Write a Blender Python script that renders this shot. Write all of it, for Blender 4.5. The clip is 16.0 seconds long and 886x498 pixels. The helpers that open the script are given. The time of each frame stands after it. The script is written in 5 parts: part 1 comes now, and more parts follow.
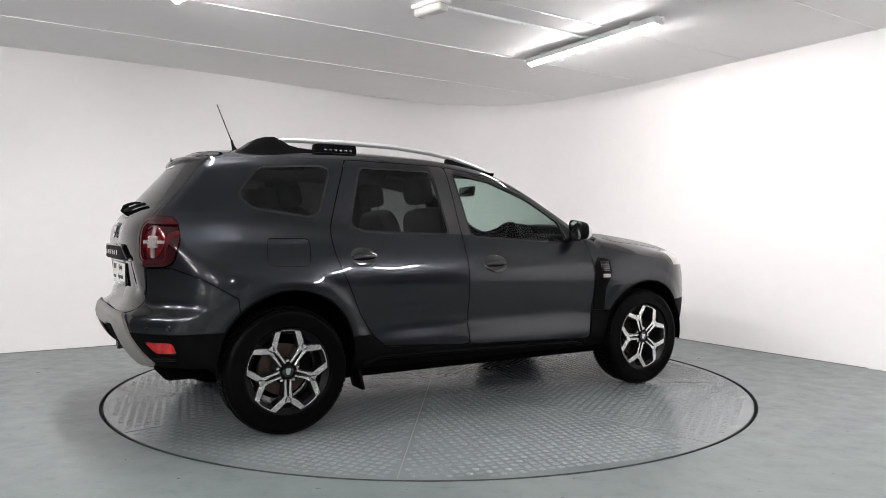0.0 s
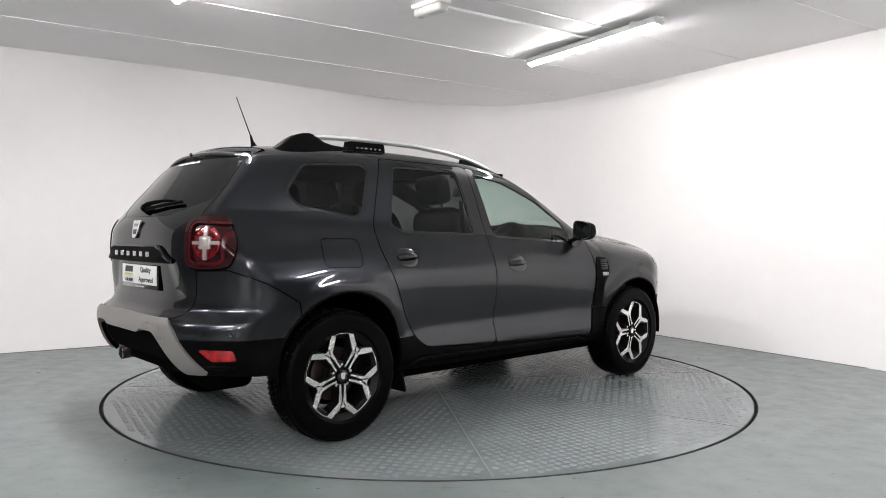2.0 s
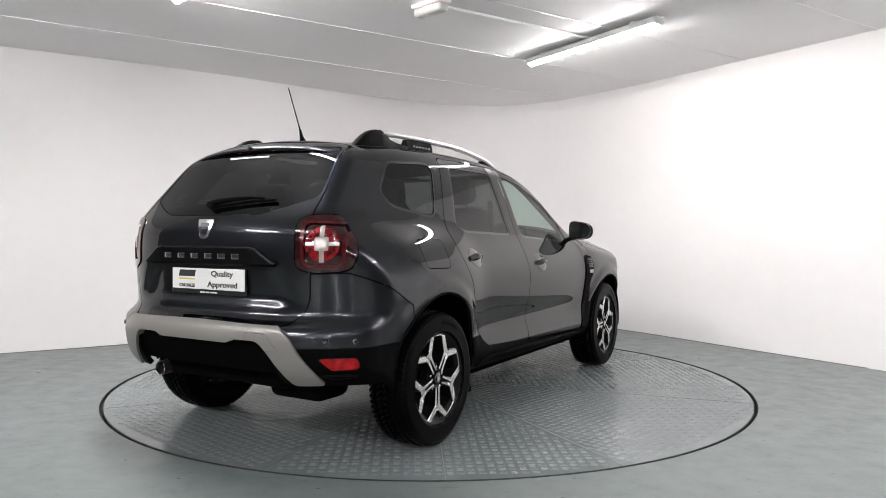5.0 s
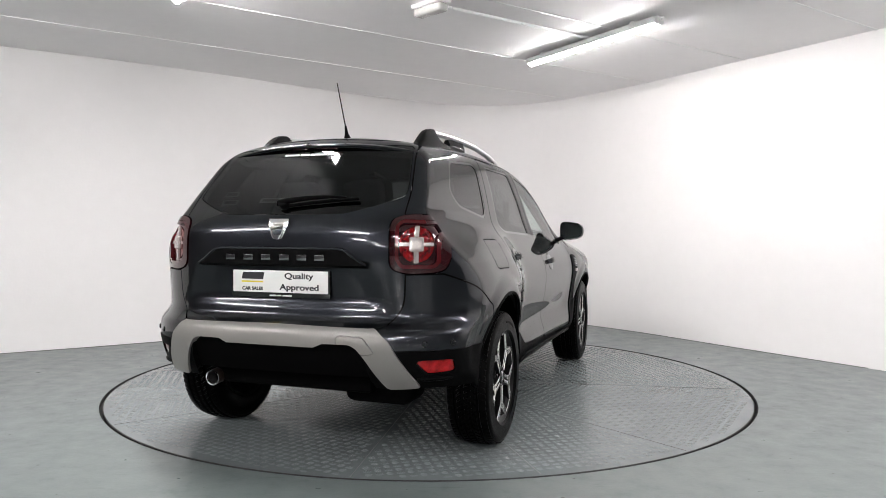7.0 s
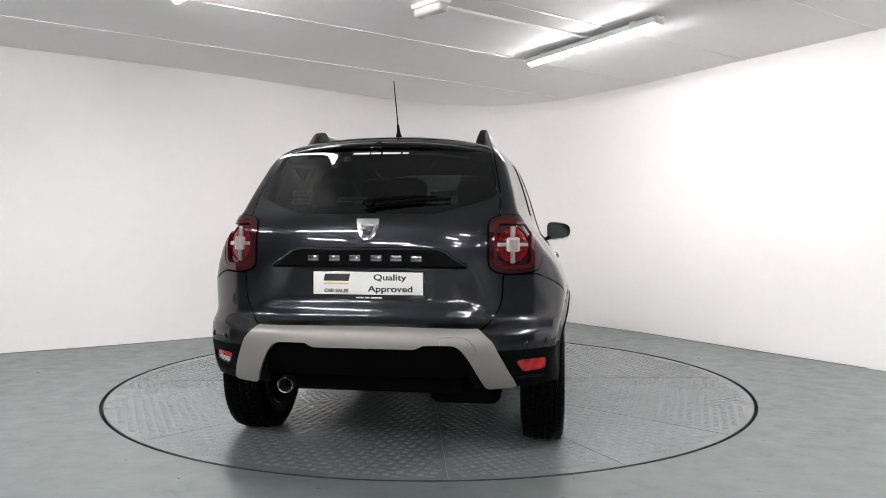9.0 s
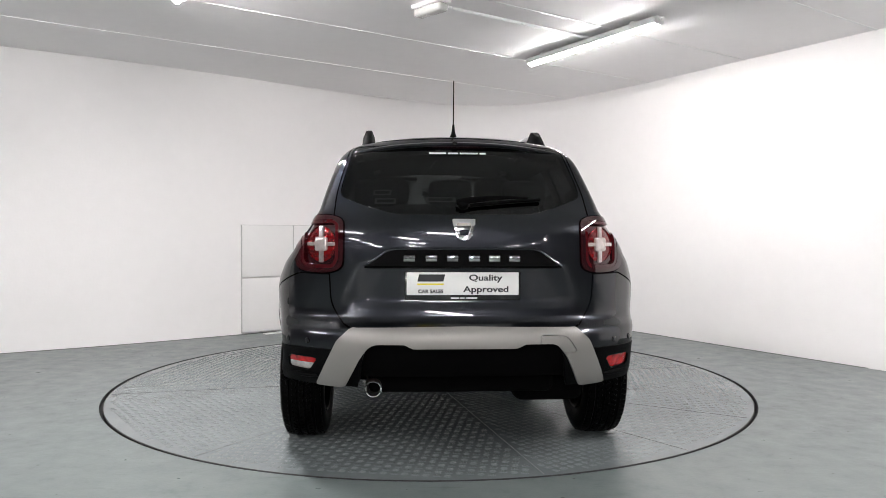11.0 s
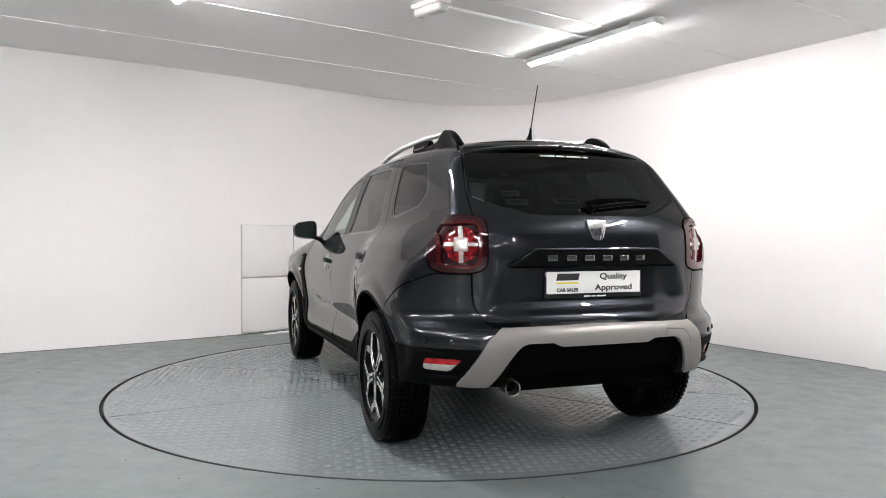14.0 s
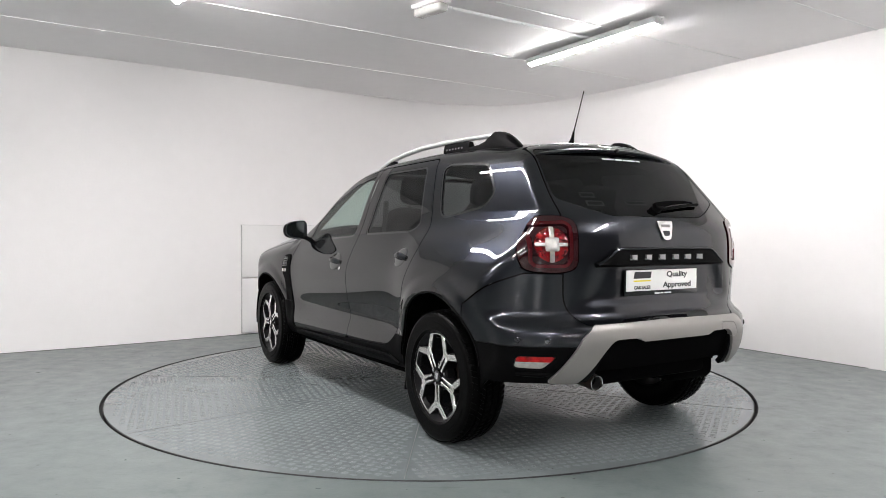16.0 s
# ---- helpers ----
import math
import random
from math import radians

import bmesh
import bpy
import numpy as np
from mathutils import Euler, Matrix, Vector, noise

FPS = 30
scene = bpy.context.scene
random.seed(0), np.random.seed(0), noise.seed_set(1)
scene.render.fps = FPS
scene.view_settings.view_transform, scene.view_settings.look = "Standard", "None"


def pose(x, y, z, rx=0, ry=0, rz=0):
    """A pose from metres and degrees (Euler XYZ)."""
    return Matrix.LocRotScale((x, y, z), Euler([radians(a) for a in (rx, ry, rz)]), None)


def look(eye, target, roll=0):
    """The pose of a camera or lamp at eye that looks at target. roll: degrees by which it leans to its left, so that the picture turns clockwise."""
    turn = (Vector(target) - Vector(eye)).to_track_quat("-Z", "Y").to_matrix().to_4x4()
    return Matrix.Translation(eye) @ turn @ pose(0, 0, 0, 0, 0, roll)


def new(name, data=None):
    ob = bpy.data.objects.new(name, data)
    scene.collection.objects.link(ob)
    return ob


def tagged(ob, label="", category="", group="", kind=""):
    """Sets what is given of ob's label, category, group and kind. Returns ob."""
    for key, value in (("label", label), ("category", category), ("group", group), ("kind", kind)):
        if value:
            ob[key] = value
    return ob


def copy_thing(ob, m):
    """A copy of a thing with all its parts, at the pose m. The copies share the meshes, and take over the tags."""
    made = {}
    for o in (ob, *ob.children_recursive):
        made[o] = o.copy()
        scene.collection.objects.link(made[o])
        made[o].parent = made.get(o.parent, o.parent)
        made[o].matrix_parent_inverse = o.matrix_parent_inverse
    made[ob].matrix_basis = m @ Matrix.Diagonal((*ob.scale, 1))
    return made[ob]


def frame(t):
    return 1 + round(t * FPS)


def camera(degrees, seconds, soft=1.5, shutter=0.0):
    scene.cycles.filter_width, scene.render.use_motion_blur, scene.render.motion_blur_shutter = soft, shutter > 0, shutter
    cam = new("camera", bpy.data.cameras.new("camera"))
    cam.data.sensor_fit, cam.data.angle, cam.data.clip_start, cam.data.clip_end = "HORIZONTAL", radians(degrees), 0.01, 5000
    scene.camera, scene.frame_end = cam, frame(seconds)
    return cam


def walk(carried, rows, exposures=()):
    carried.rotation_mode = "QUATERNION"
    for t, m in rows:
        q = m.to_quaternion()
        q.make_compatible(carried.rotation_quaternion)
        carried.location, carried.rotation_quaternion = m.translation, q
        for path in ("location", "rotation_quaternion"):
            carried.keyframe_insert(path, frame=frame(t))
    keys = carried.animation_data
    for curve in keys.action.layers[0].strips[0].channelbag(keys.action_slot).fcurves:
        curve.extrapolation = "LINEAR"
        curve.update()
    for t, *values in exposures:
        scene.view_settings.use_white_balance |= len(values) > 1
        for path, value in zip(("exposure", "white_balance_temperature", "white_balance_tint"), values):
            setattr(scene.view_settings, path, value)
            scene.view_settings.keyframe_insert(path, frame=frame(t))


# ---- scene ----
EYE = (0.0, -5.386, 1.086)
cam = camera(63.1, 16.0, soft=0.9)
_yaw, _pitch = radians(0.916), radians(-1.223)
_ahead = Vector((math.sin(_yaw) * math.cos(_pitch), math.cos(_yaw) * math.cos(_pitch), math.sin(_pitch)))
CAM = look(EYE, Vector(EYE) + _ahead, 0.186)
walk(cam, [(0.0, CAM), (16.0, CAM)], exposures=[(0.0, 0.0), (16.0, 0.0)])

# heading of the turning platform, degrees at seconds
TURN = [(0.0, 30.12), (2.0, 41.3), (4.0, 52.55), (6.5, 66.75), (9.0, 81.0), (11.5, 95.3), (14.0, 109.5), (16.0, 120.93)]

# ---- world and light ----
world = bpy.data.worlds.new("world")
world.use_nodes = True
world.node_tree.nodes["Background"].inputs["Color"].default_value = (0.8, 0.85, 0.9, 1)
world.node_tree.nodes["Background"].inputs["Strength"].default_value = 0.02
scene.world = world
TUBE_POWER = 330.0
DIM_TUBE_POWER = 155.0


# ---- materials ----
def material(name):
    m = bpy.data.materials.new(name)
    m.use_nodes = True
    nt = m.node_tree
    return m, nt, nt.nodes["Principled BSDF"]


def link(nt, a, b):
    nt.links.new(a, b)


def noise_node(nt, scale, detail=4.0, rough=0.55, coords="Object"):
    tc = nt.nodes.new("ShaderNodeTexCoord")
    n = nt.nodes.new("ShaderNodeTexNoise")
    n.inputs["Scale"].default_value, n.inputs["Detail"].default_value = scale, detail
    n.inputs["Roughness"].default_value = rough
    link(nt, tc.outputs[coords], n.inputs["Vector"])
    return n


def ramp(nt, source, stops):
    r = nt.nodes.new("ShaderNodeValToRGB")
    e = r.color_ramp.elements
    while len(e) < len(stops):
        e.new(0.5)
    for el, (pos, col) in zip(e, stops):
        el.position = pos
        el.color = (*col, 1) if len(col) == 3 else col
    link(nt, source, r.inputs["Fac"])
    return r


def surface(name, colour, rough=0.5, metal=0.0, spread=0.12, scale=6.0, bump=0.0, bump_scale=60.0, coat=0.0, rough_spread=0.06, spec=0.5, edge=1.0):
    """Plain surface with variation in colour and gloss at two scales and fine relief."""
    m, nt, b = material(name)
    big, fine = noise_node(nt, scale), noise_node(nt, scale * 14, 3.0)
    mix = nt.nodes.new("ShaderNodeMath")
    mix.operation = "MULTIPLY_ADD"
    link(nt, fine.outputs["Fac"], mix.inputs[0])
    mix.inputs[1].default_value = 0.4
    link(nt, big.outputs["Fac"], mix.inputs[2])
    lo = tuple(c * (1 - spread) for c in colour)
    hi = tuple(min(1, c * (1 + spread)) for c in colour)
    r = ramp(nt, mix.outputs[0], [(0.45, lo), (0.95, hi)])
    link(nt, r.outputs["Color"], b.inputs["Base Color"])
    rr = ramp(nt, mix.outputs[0], [(0.4, (rough - rough_spread,) * 3), (1.0, (rough + rough_spread,) * 3)])
    link(nt, rr.outputs["Color"], b.inputs["Roughness"])
    b.inputs["Metallic"].default_value = metal
    b.inputs["Coat Weight"].default_value = coat
    b.inputs["Coat Roughness"].default_value = 0.02
    b.inputs["Specular IOR Level"].default_value = spec
    b.inputs["Specular Tint"].default_value = (edge, edge, edge, 1)
    if bump:
        bn = noise_node(nt, bump_scale, 5.0)
        bp = nt.nodes.new("ShaderNodeBump")
        bp.inputs["Strength"].default_value = bump
        bp.inputs["Distance"].default_value = 0.004
        link(nt, bn.outputs["Fac"], bp.inputs["Height"])
        link(nt, bp.outputs["Normal"], b.inputs["Normal"])
    return m


def glass_material(name, tint, gloss=0.012):
    """A thin sheet of glass: tinted see-through with a Fresnel gloss."""
    m = bpy.data.materials.new(name)
    m.use_nodes = True
    nt = m.node_tree
    nt.nodes.clear()
    out = nt.nodes.new("ShaderNodeOutputMaterial")
    tr = nt.nodes.new("ShaderNodeBsdfTransparent")
    tr.inputs["Color"].default_value = (*tint, 1)
    gl = nt.nodes.new("ShaderNodeBsdfGlossy")
    gl.inputs["Roughness"].default_value = gloss
    lw = nt.nodes.new("ShaderNodeLayerWeight")
    lw.inputs["Blend"].default_value = 0.5
    pw = nt.nodes.new("ShaderNodeMath")
    pw.operation, pw.inputs[1].default_value = "POWER", 5.0
    link(nt, lw.outputs["Facing"], pw.inputs[0])
    fr = nt.nodes.new("ShaderNodeMath")
    fr.operation, fr.inputs[1].default_value, fr.inputs[2].default_value = "MULTIPLY_ADD", 0.95, 0.045
    link(nt, pw.outputs[0], fr.inputs[0])
    mix = nt.nodes.new("ShaderNodeMixShader")
    link(nt, fr.outputs[0], mix.inputs["Fac"])
    link(nt, tr.outputs[0], mix.inputs[1])
    link(nt, gl.outputs[0], mix.inputs[2])
    link(nt, mix.outputs[0], out.inputs["Surface"])
    return m


def glow(name, colour, strength):
    m, nt, b = material(name)
    b.inputs["Base Color"].default_value = (*colour, 1)
    b.inputs["Emission Color"].default_value = (*colour, 1)
    b.inputs["Emission Strength"].default_value = strength
    return m


M_WALL = surface("painted_wall", (0.88, 0.862, 0.858), 0.62, spread=0.025, scale=0.7, bump=0.25, bump_scale=45)
M_CEIL = surface("ceiling_board", (0.90, 0.885, 0.885), 0.62, spread=0.03, scale=0.6, bump=0.1, bump_scale=80)
M_STRIP = surface("joint_strip", (0.85, 0.85, 0.85), 0.4, spread=0.02)
M_PANEL = surface("wall_panel_paint", (0.83, 0.82, 0.81), 0.5, spread=0.02, scale=1.5, bump=0.1)
M_TUBE = glow("lamp_tube", (1.0, 0.965, 0.965), TUBE_POWER)
M_DIM_TUBE = glow("dim_lamp_tube", (1.0, 0.965, 0.965), DIM_TUBE_POWER)
M_LAMP_BODY = surface("white_lamp_plastic", (0.75, 0.75, 0.74), 0.35, spread=0.03)
M_DIFFUSER = surface("frosted_diffuser", (0.55, 0.55, 0.53), 0.25, spread=0.04)
M_PAINT = surface("grey_metallic_paint", (0.0175, 0.019, 0.0235), 0.295, metal=0.92, spread=0.03, scale=2.0, coat=1.0, rough_spread=0.02, spec=0.3, edge=0.06)
M_BLACK = surface("black_plastic", (0.0025, 0.0025, 0.0027), 0.55, spread=0.15, scale=8, bump=0.15, bump_scale=400, spec=0.035)
M_FILM = surface("satin_pillar_film", (0.016, 0.0155, 0.016), 0.35, spread=0.08, scale=10, spec=0.3)
M_GLOSS = surface("gloss_black", (0.004, 0.004, 0.0045), 0.12, spread=0.1, coat=0.5, rough_spread=0.02)
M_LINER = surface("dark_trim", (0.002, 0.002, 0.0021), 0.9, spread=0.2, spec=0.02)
M_SILVER = surface("satin_silver_plastic", (0.25, 0.238, 0.228), 0.42, metal=0.35, spread=0.03, scale=3)
M_ALU = surface("brushed_aluminium", (0.72, 0.72, 0.72), 0.28, metal=1.0, spread=0.03)
M_RAIL = surface("anodised_rail", (0.74, 0.74, 0.74), 0.35, metal=0.6, spread=0.02)
M_RIM = surface("machined_alloy", (0.78, 0.77, 0.75), 0.25, metal=0.9, spread=0.04, scale=20)
M_RIM_DARK = surface("dark_rim_paint", (0.005, 0.005, 0.0055), 0.3, spread=0.1, spec=0.12)
M_RUBBER = surface("tyre_rubber", (0.0018, 0.0018, 0.0018), 0.34, spread=0.2, scale=12, bump=0.2, bump_scale=150, spec=0.035)
M_DISC = surface("brake_disc_steel", (0.10, 0.075, 0.065), 0.4, metal=0.9, spread=0.3, scale=15)
M_CHROME = surface("chrome", (0.80, 0.80, 0.81), 0.1, metal=1.0, spread=0.02, rough_spread=0.03)
M_LETTER = surface("dark_chrome", (0.33, 0.33, 0.34), 0.12, metal=1.0, spread=0.03, rough_spread=0.03)
M_SEAT = surface("seat_cloth", (0.03, 0.03, 0.032), 0.9, spread=0.2, scale=30, bump=0.3, bump_scale=300)
M_RED = surface("red_lens", (0.05, 0.003, 0.005), 0.08, spread=0.06, coat=1.0, rough_spread=0.02, spec=0.1)
M_RED_DARK = surface("dark_red_lens", (0.02, 0.0015, 0.003), 0.08, spread=0.08, coat=1.0, rough_spread=0.02, spec=0.1)
M_RED_BRIGHT = surface("red_reflector", (0.33, 0.004, 0.006), 0.15, spread=0.55, scale=28, bump=0.4, bump_scale=220, coat=1.0, spec=0.1)
M_RED_CORE = surface("red_lamp_core", (0.15, 0.003, 0.005), 0.2, metal=0.5, spread=0.6, scale=45, bump=0.5, bump_scale=200, coat=1.0, spec=0.1)
M_CLEAR = surface("clear_lens", (0.50, 0.45, 0.43), 0.2, metal=0.6, spread=0.35, scale=24, bump=0.12, bump_scale=90, coat=1.0, spec=0.3)
M_PLATE = surface("white_plate", (0.78, 0.78, 0.76), 0.35, spread=0.02)
M_INK = surface("black_ink", (0.015, 0.015, 0.018), 0.5, spread=0.05)
M_YELLOW = surface("yellow_ink", (0.75, 0.62, 0.02), 0.5, spread=0.05)
M_STICKER = surface("pale_print", (0.62, 0.63, 0.63), 0.5, spread=0.03)
G_FRONT = glass_material("green_tinted_glass", (0.66, 0.76, 0.72))
G_DARK = glass_material("privacy_glass", (0.12, 0.12, 0.125))
G_REAR = glass_material("rear_privacy_glass", (0.045, 0.046, 0.049))


def floor_material():
    """Grey-green floor paint, scuffed, with a soft sheen."""
    m, nt, b = material("floor_paint")
    big, mid, fine = noise_node(nt, 0.9, 5), noise_node(nt, 7.0, 6, 0.65), noise_node(nt, 60.0, 4)
    c = ramp(nt, big.outputs["Fac"], [(0.3, (0.120, 0.143, 0.143)), (0.7, (0.146, 0.168, 0.166))])
    s = ramp(nt, mid.outputs["Fac"], [(0.30, (0.72, 0.74, 0.75)), (0.42, (1, 1, 1))])
    mx = nt.nodes.new("ShaderNodeMix")
    mx.data_type, mx.blend_type = "RGBA", "MULTIPLY"
    mx.inputs["Factor"].default_value = 0.5
    link(nt, c.outputs["Color"], mx.inputs["A"])
    link(nt, s.outputs["Color"], mx.inputs["B"])
    dots = noise_node(nt, 21.0, 2, 0.4)
    sp = ramp(nt, dots.outputs["Fac"], [(0.235, (0.16, 0.16, 0.16)), (0.255, (1, 1, 1))])
    tc = nt.nodes.new("ShaderNodeTexCoord")
    mp = nt.nodes.new("ShaderNodeMapping")
    mp.inputs["Scale"].default_value = (2.2, 16.0, 1.0)
    mp.inputs["Rotation"].default_value = (0, 0, 0.7)
    link(nt, tc.outputs["Object"], mp.inputs["Vector"])
    sc = nt.nodes.new("ShaderNodeTexNoise")
    sc.inputs["Scale"].default_value, sc.inputs["Detail"].default_value = 1.6, 6.0
    link(nt, mp.outputs["Vector"], sc.inputs["Vector"])
    sr = ramp(nt, sc.outputs["Fac"], [(0.30, (0.70, 0.72, 0.72)), (0.36, (1, 1, 1)), (0.69, (1, 1, 1)), (0.74, (1.0, 1.0, 1.0))])
    m2 = nt.nodes.new("ShaderNodeMix")
    m2.data_type, m2.blend_type = "RGBA", "MULTIPLY"
    m2.inputs["Factor"].default_value = 0.9
    link(nt, mx.outputs["Result"], m2.inputs["A"])
    link(nt, sp.outputs["Color"], m2.inputs["B"])
    m3 = nt.nodes.new("ShaderNodeMix")
    m3.data_type, m3.blend_type = "RGBA", "MULTIPLY"
    m3.inputs["Factor"].default_value = 0.8
    link(nt, m2.outputs["Result"], m3.inputs["A"])
    link(nt, sr.outputs["Color"], m3.inputs["B"])
    link(nt, m3.outputs["Result"], b.inputs["Base Color"])
    r = ramp(nt, mid.outputs["Fac"], [(0.3, (0.42,) * 3), (0.7, (0.27,) * 3)])
    link(nt, r.outputs["Color"], b.inputs["Roughness"])
    bp = nt.nodes.new("ShaderNodeBump")
    bp.inputs["Strength"].default_value, bp.inputs["Distance"].default_value = 0.18, 0.003
    link(nt, fine.outputs["Fac"], bp.inputs["Height"])
    link(nt, bp.outputs["Normal"], b.inputs["Normal"])
    return m


M_FLOOR = floor_material()
M_DECK = surface("platform_paint", (0.148, 0.168, 0.172), 0.17, spread=0.10, scale=3.0, bump=0.06, bump_scale=90)
M_TREAD = surface("worn_tread_paint", (0.162, 0.182, 0.186), 0.22, spread=0.14, scale=2.0, bump=0.1, bump_scale=200)
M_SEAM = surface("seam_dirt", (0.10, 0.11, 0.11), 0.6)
M_JOINT = surface("grey_joint", (0.55, 0.54, 0.53), 0.6, spread=0.1)
# dark colour stands in for the dim light of the unseen hall
M_HALL = surface("dim_hall_tone", (0.07, 0.07, 0.073), 0.7, spread=0.2, scale=0.5)
M_GAP = surface("dark_gap", (0.01, 0.01, 0.01), 0.8)


# ---- mesh helpers ----
def set_smooth(me, angle=None):
    me.polygons.foreach_set("use_smooth", [True] * len(me.polygons))
    if angle is not None:
        me.set_sharp_from_angle(angle=radians(angle))


def mesh_object(name, verts, faces, mat, parent=None, label="", smooth=True, angle=35, loc=None):
    me = bpy.data.meshes.new(name)
    me.from_pydata([tuple(map(float, v)) for v in verts], [], [tuple(map(int, f)) for f in faces])
    me.materials.append(mat)
    if smooth:
        set_smooth(me, angle)
    ob = new(name, me)
    if parent:
        ob.parent = parent
    if loc:
        ob.location = loc
    if label:
        ob["label"] = label
    return ob


def part(name, bm, mat, parent=None, label="", angle=35, loc=None):
    """Link a bmesh as one mesh object under a thing or a part."""
    me = bpy.data.meshes.new(name)
    bmesh.ops.recalc_face_normals(bm, faces=bm.faces[:])
    bm.to_mesh(me)
    bm.free()
    me.materials.append(mat)
    set_smooth(me, angle)
    ob = new(name, me)
    if parent:
        ob.parent = parent
    if loc:
        ob.location = loc
    if label:
        ob["label"] = label
    return ob


def box_bm(size, centre=(0, 0, 0), bevel=0.0, m=None, bm=None, seg=2):
    bm = bm or bmesh.new()
    r = bmesh.ops.create_cube(bm, size=1.0)
    bmesh.ops.scale(bm, vec=size, verts=r["verts"])
    if bevel:
        es = list({e for v in r["verts"] for e in v.link_edges})
        out = bmesh.ops.bevel(bm, geom=es, offset=bevel, segments=seg, profile=0.5, affect="EDGES")
        vs = list({v for f in out["faces"] for v in f.verts} | {v for v in r["verts"] if v.is_valid})
    else:
        vs = r["verts"]
    bmesh.ops.translate(bm, vec=centre, verts=vs)
    if m:
        bmesh.ops.transform(bm, matrix=m, verts=vs)
    return bm


def cyl_bm(r, length, centre=(0, 0, 0), axis="z", seg=24, bm=None, r2=None, bevel=0.0):
    bm = bm or bmesh.new()
    rot = {"z": Matrix(), "x": Matrix.Rotation(radians(90), 4, "Y"), "y": Matrix.Rotation(radians(-90), 4, "X")}[axis]
    o = bmesh.ops.create_cone(bm, cap_ends=True, segments=seg, radius1=r, radius2=r if r2 is None else r2, depth=length, matrix=Matrix.Translation(centre) @ rot)
    if bevel:
        es = [e for e in {e for v in o["verts"] for e in v.link_edges} if any(len(f.verts) > 4 for f in e.link_faces)]
        bmesh.ops.bevel(bm, geom=es, offset=bevel, segments=2, profile=0.5, affect="EDGES")
    return bm


def prism_bm(pts, depth, to3, bevel=0.0):
    """A plate of 2D outline pts, depth thick; to3(u, v, d) places it."""
    bm = bmesh.new()
    a = [bm.verts.new(to3(u, v, 0.0)) for u, v in pts]
    b = [bm.verts.new(to3(u, v, depth)) for u, v in pts]
    n = len(pts)
    bm.faces.new(a), bm.faces.new(b[::-1])
    for i in range(n):
        bm.faces.new((a[i], b[i], b[(i + 1) % n], a[(i + 1) % n]))
    if bevel:
        bm.faces.ensure_lookup_table()
        es = [e for e in bm.faces[1].edges]
        bmesh.ops.bevel(bm, geom=es, offset=bevel, segments=2, profile=0.5, affect="EDGES")
    return bm


def sweep(path, radius, seg=10, flat=1.0, up=(0, 0, 1), caps=True):
    """Tube along path; radius a number or one per point; flat squashes it across up."""
    P = [Vector(p) for p in path]
    bm, rings = bmesh.new(), []
    for i, p in enumerate(P):
        t = (P[min(i + 1, len(P) - 1)] - P[max(i - 1, 0)]).normalized()
        s = t.cross(Vector(up)).normalized()
        u = s.cross(t)
        r = radius[i] if hasattr(radius, "__len__") else radius
        rings.append([bm.verts.new(p + s * (r * math.cos(a)) + u * (r * flat * math.sin(a))) for a in (2 * math.pi * k / seg for k in range(seg))])
    for a, b in zip(rings, rings[1:]):
        for k in range(seg):
            bm.faces.new((a[k], a[(k + 1) % seg], b[(k + 1) % seg], b[k]))
    if caps:
        bm.faces.new(rings[0][::-1]), bm.faces.new(rings[-1])
    return bm


def lathe(profile, seg=48, axis_y=True):
    """Turn (radius, offset) pairs round the y axis."""
    bm, rings = bmesh.new(), []
    for r, o in profile:
        rings.append([bm.verts.new((r * math.cos(a), o, r * math.sin(a))) for a in (2 * math.pi * k / seg for k in range(seg))])
    for a, b in zip(rings, rings[1:]):
        for k in range(seg):
            bm.faces.new((a[k], a[(k + 1) % seg], b[(k + 1) % seg], b[k]))
    return bm


def chaikin(pts, times=2, ratio=0.25):
    for _ in range(times):
        out = []
        for i, a in enumerate(pts):
            b = pts[(i + 1) % len(pts)]
            out += [(a[0] + (b[0] - a[0]) * ratio, a[1] + (b[1] - a[1]) * ratio), (a[0] + (b[0] - a[0]) * (1 - ratio), a[1] + (b[1] - a[1]) * (1 - ratio))]
        pts = out
    return pts


def rounded(pts, r, n=5):
    """Outline with its corners rounded by about r."""
    out = []
    k = len(pts)
    for i in range(k):
        p, a, b = Vector(pts[i]), Vector(pts[i - 1]), Vector(pts[(i + 1) % k])
        d1, d2 = (a - p), (b - p)
        q = min(r, d1.length * 0.45, d2.length * 0.45)
        s, e = p + d1.normalized() * q, p + d2.normalized() * q
        for j in range(n + 1):
            t = j / n
            v = s * (1 - t) ** 2 + p * (2 * t * (1 - t)) + e * t ** 2
            out.append((v.x, v.y))
    return out


# ---- the room ----
CEIL = 2.735
ALONG = Vector((0.836, 0.549, 0))       # along the ceiling boards
ACROSS = Vector((-0.549, 0.836, 0))
# plan of the wall's inner face, round the room
CORNER = [(-7.0, -1.17), (-3.84, 1.10), (-3.06, 1.58), (-2.15, 2.24), (-1.09, 3.10), (-0.45, 3.54), (0.0, 3.79), (0.42, 3.90), (0.75, 3.93), (1.05, 3.86),
          (1.35, 3.72), (1.64, 3.45), (1.92, 3.08), (2.33, 2.50), (2.94, 1.44), (3.56, 0.41), (6.2, -3.95), (6.6, -22.0), (-7.0, -22.0)]


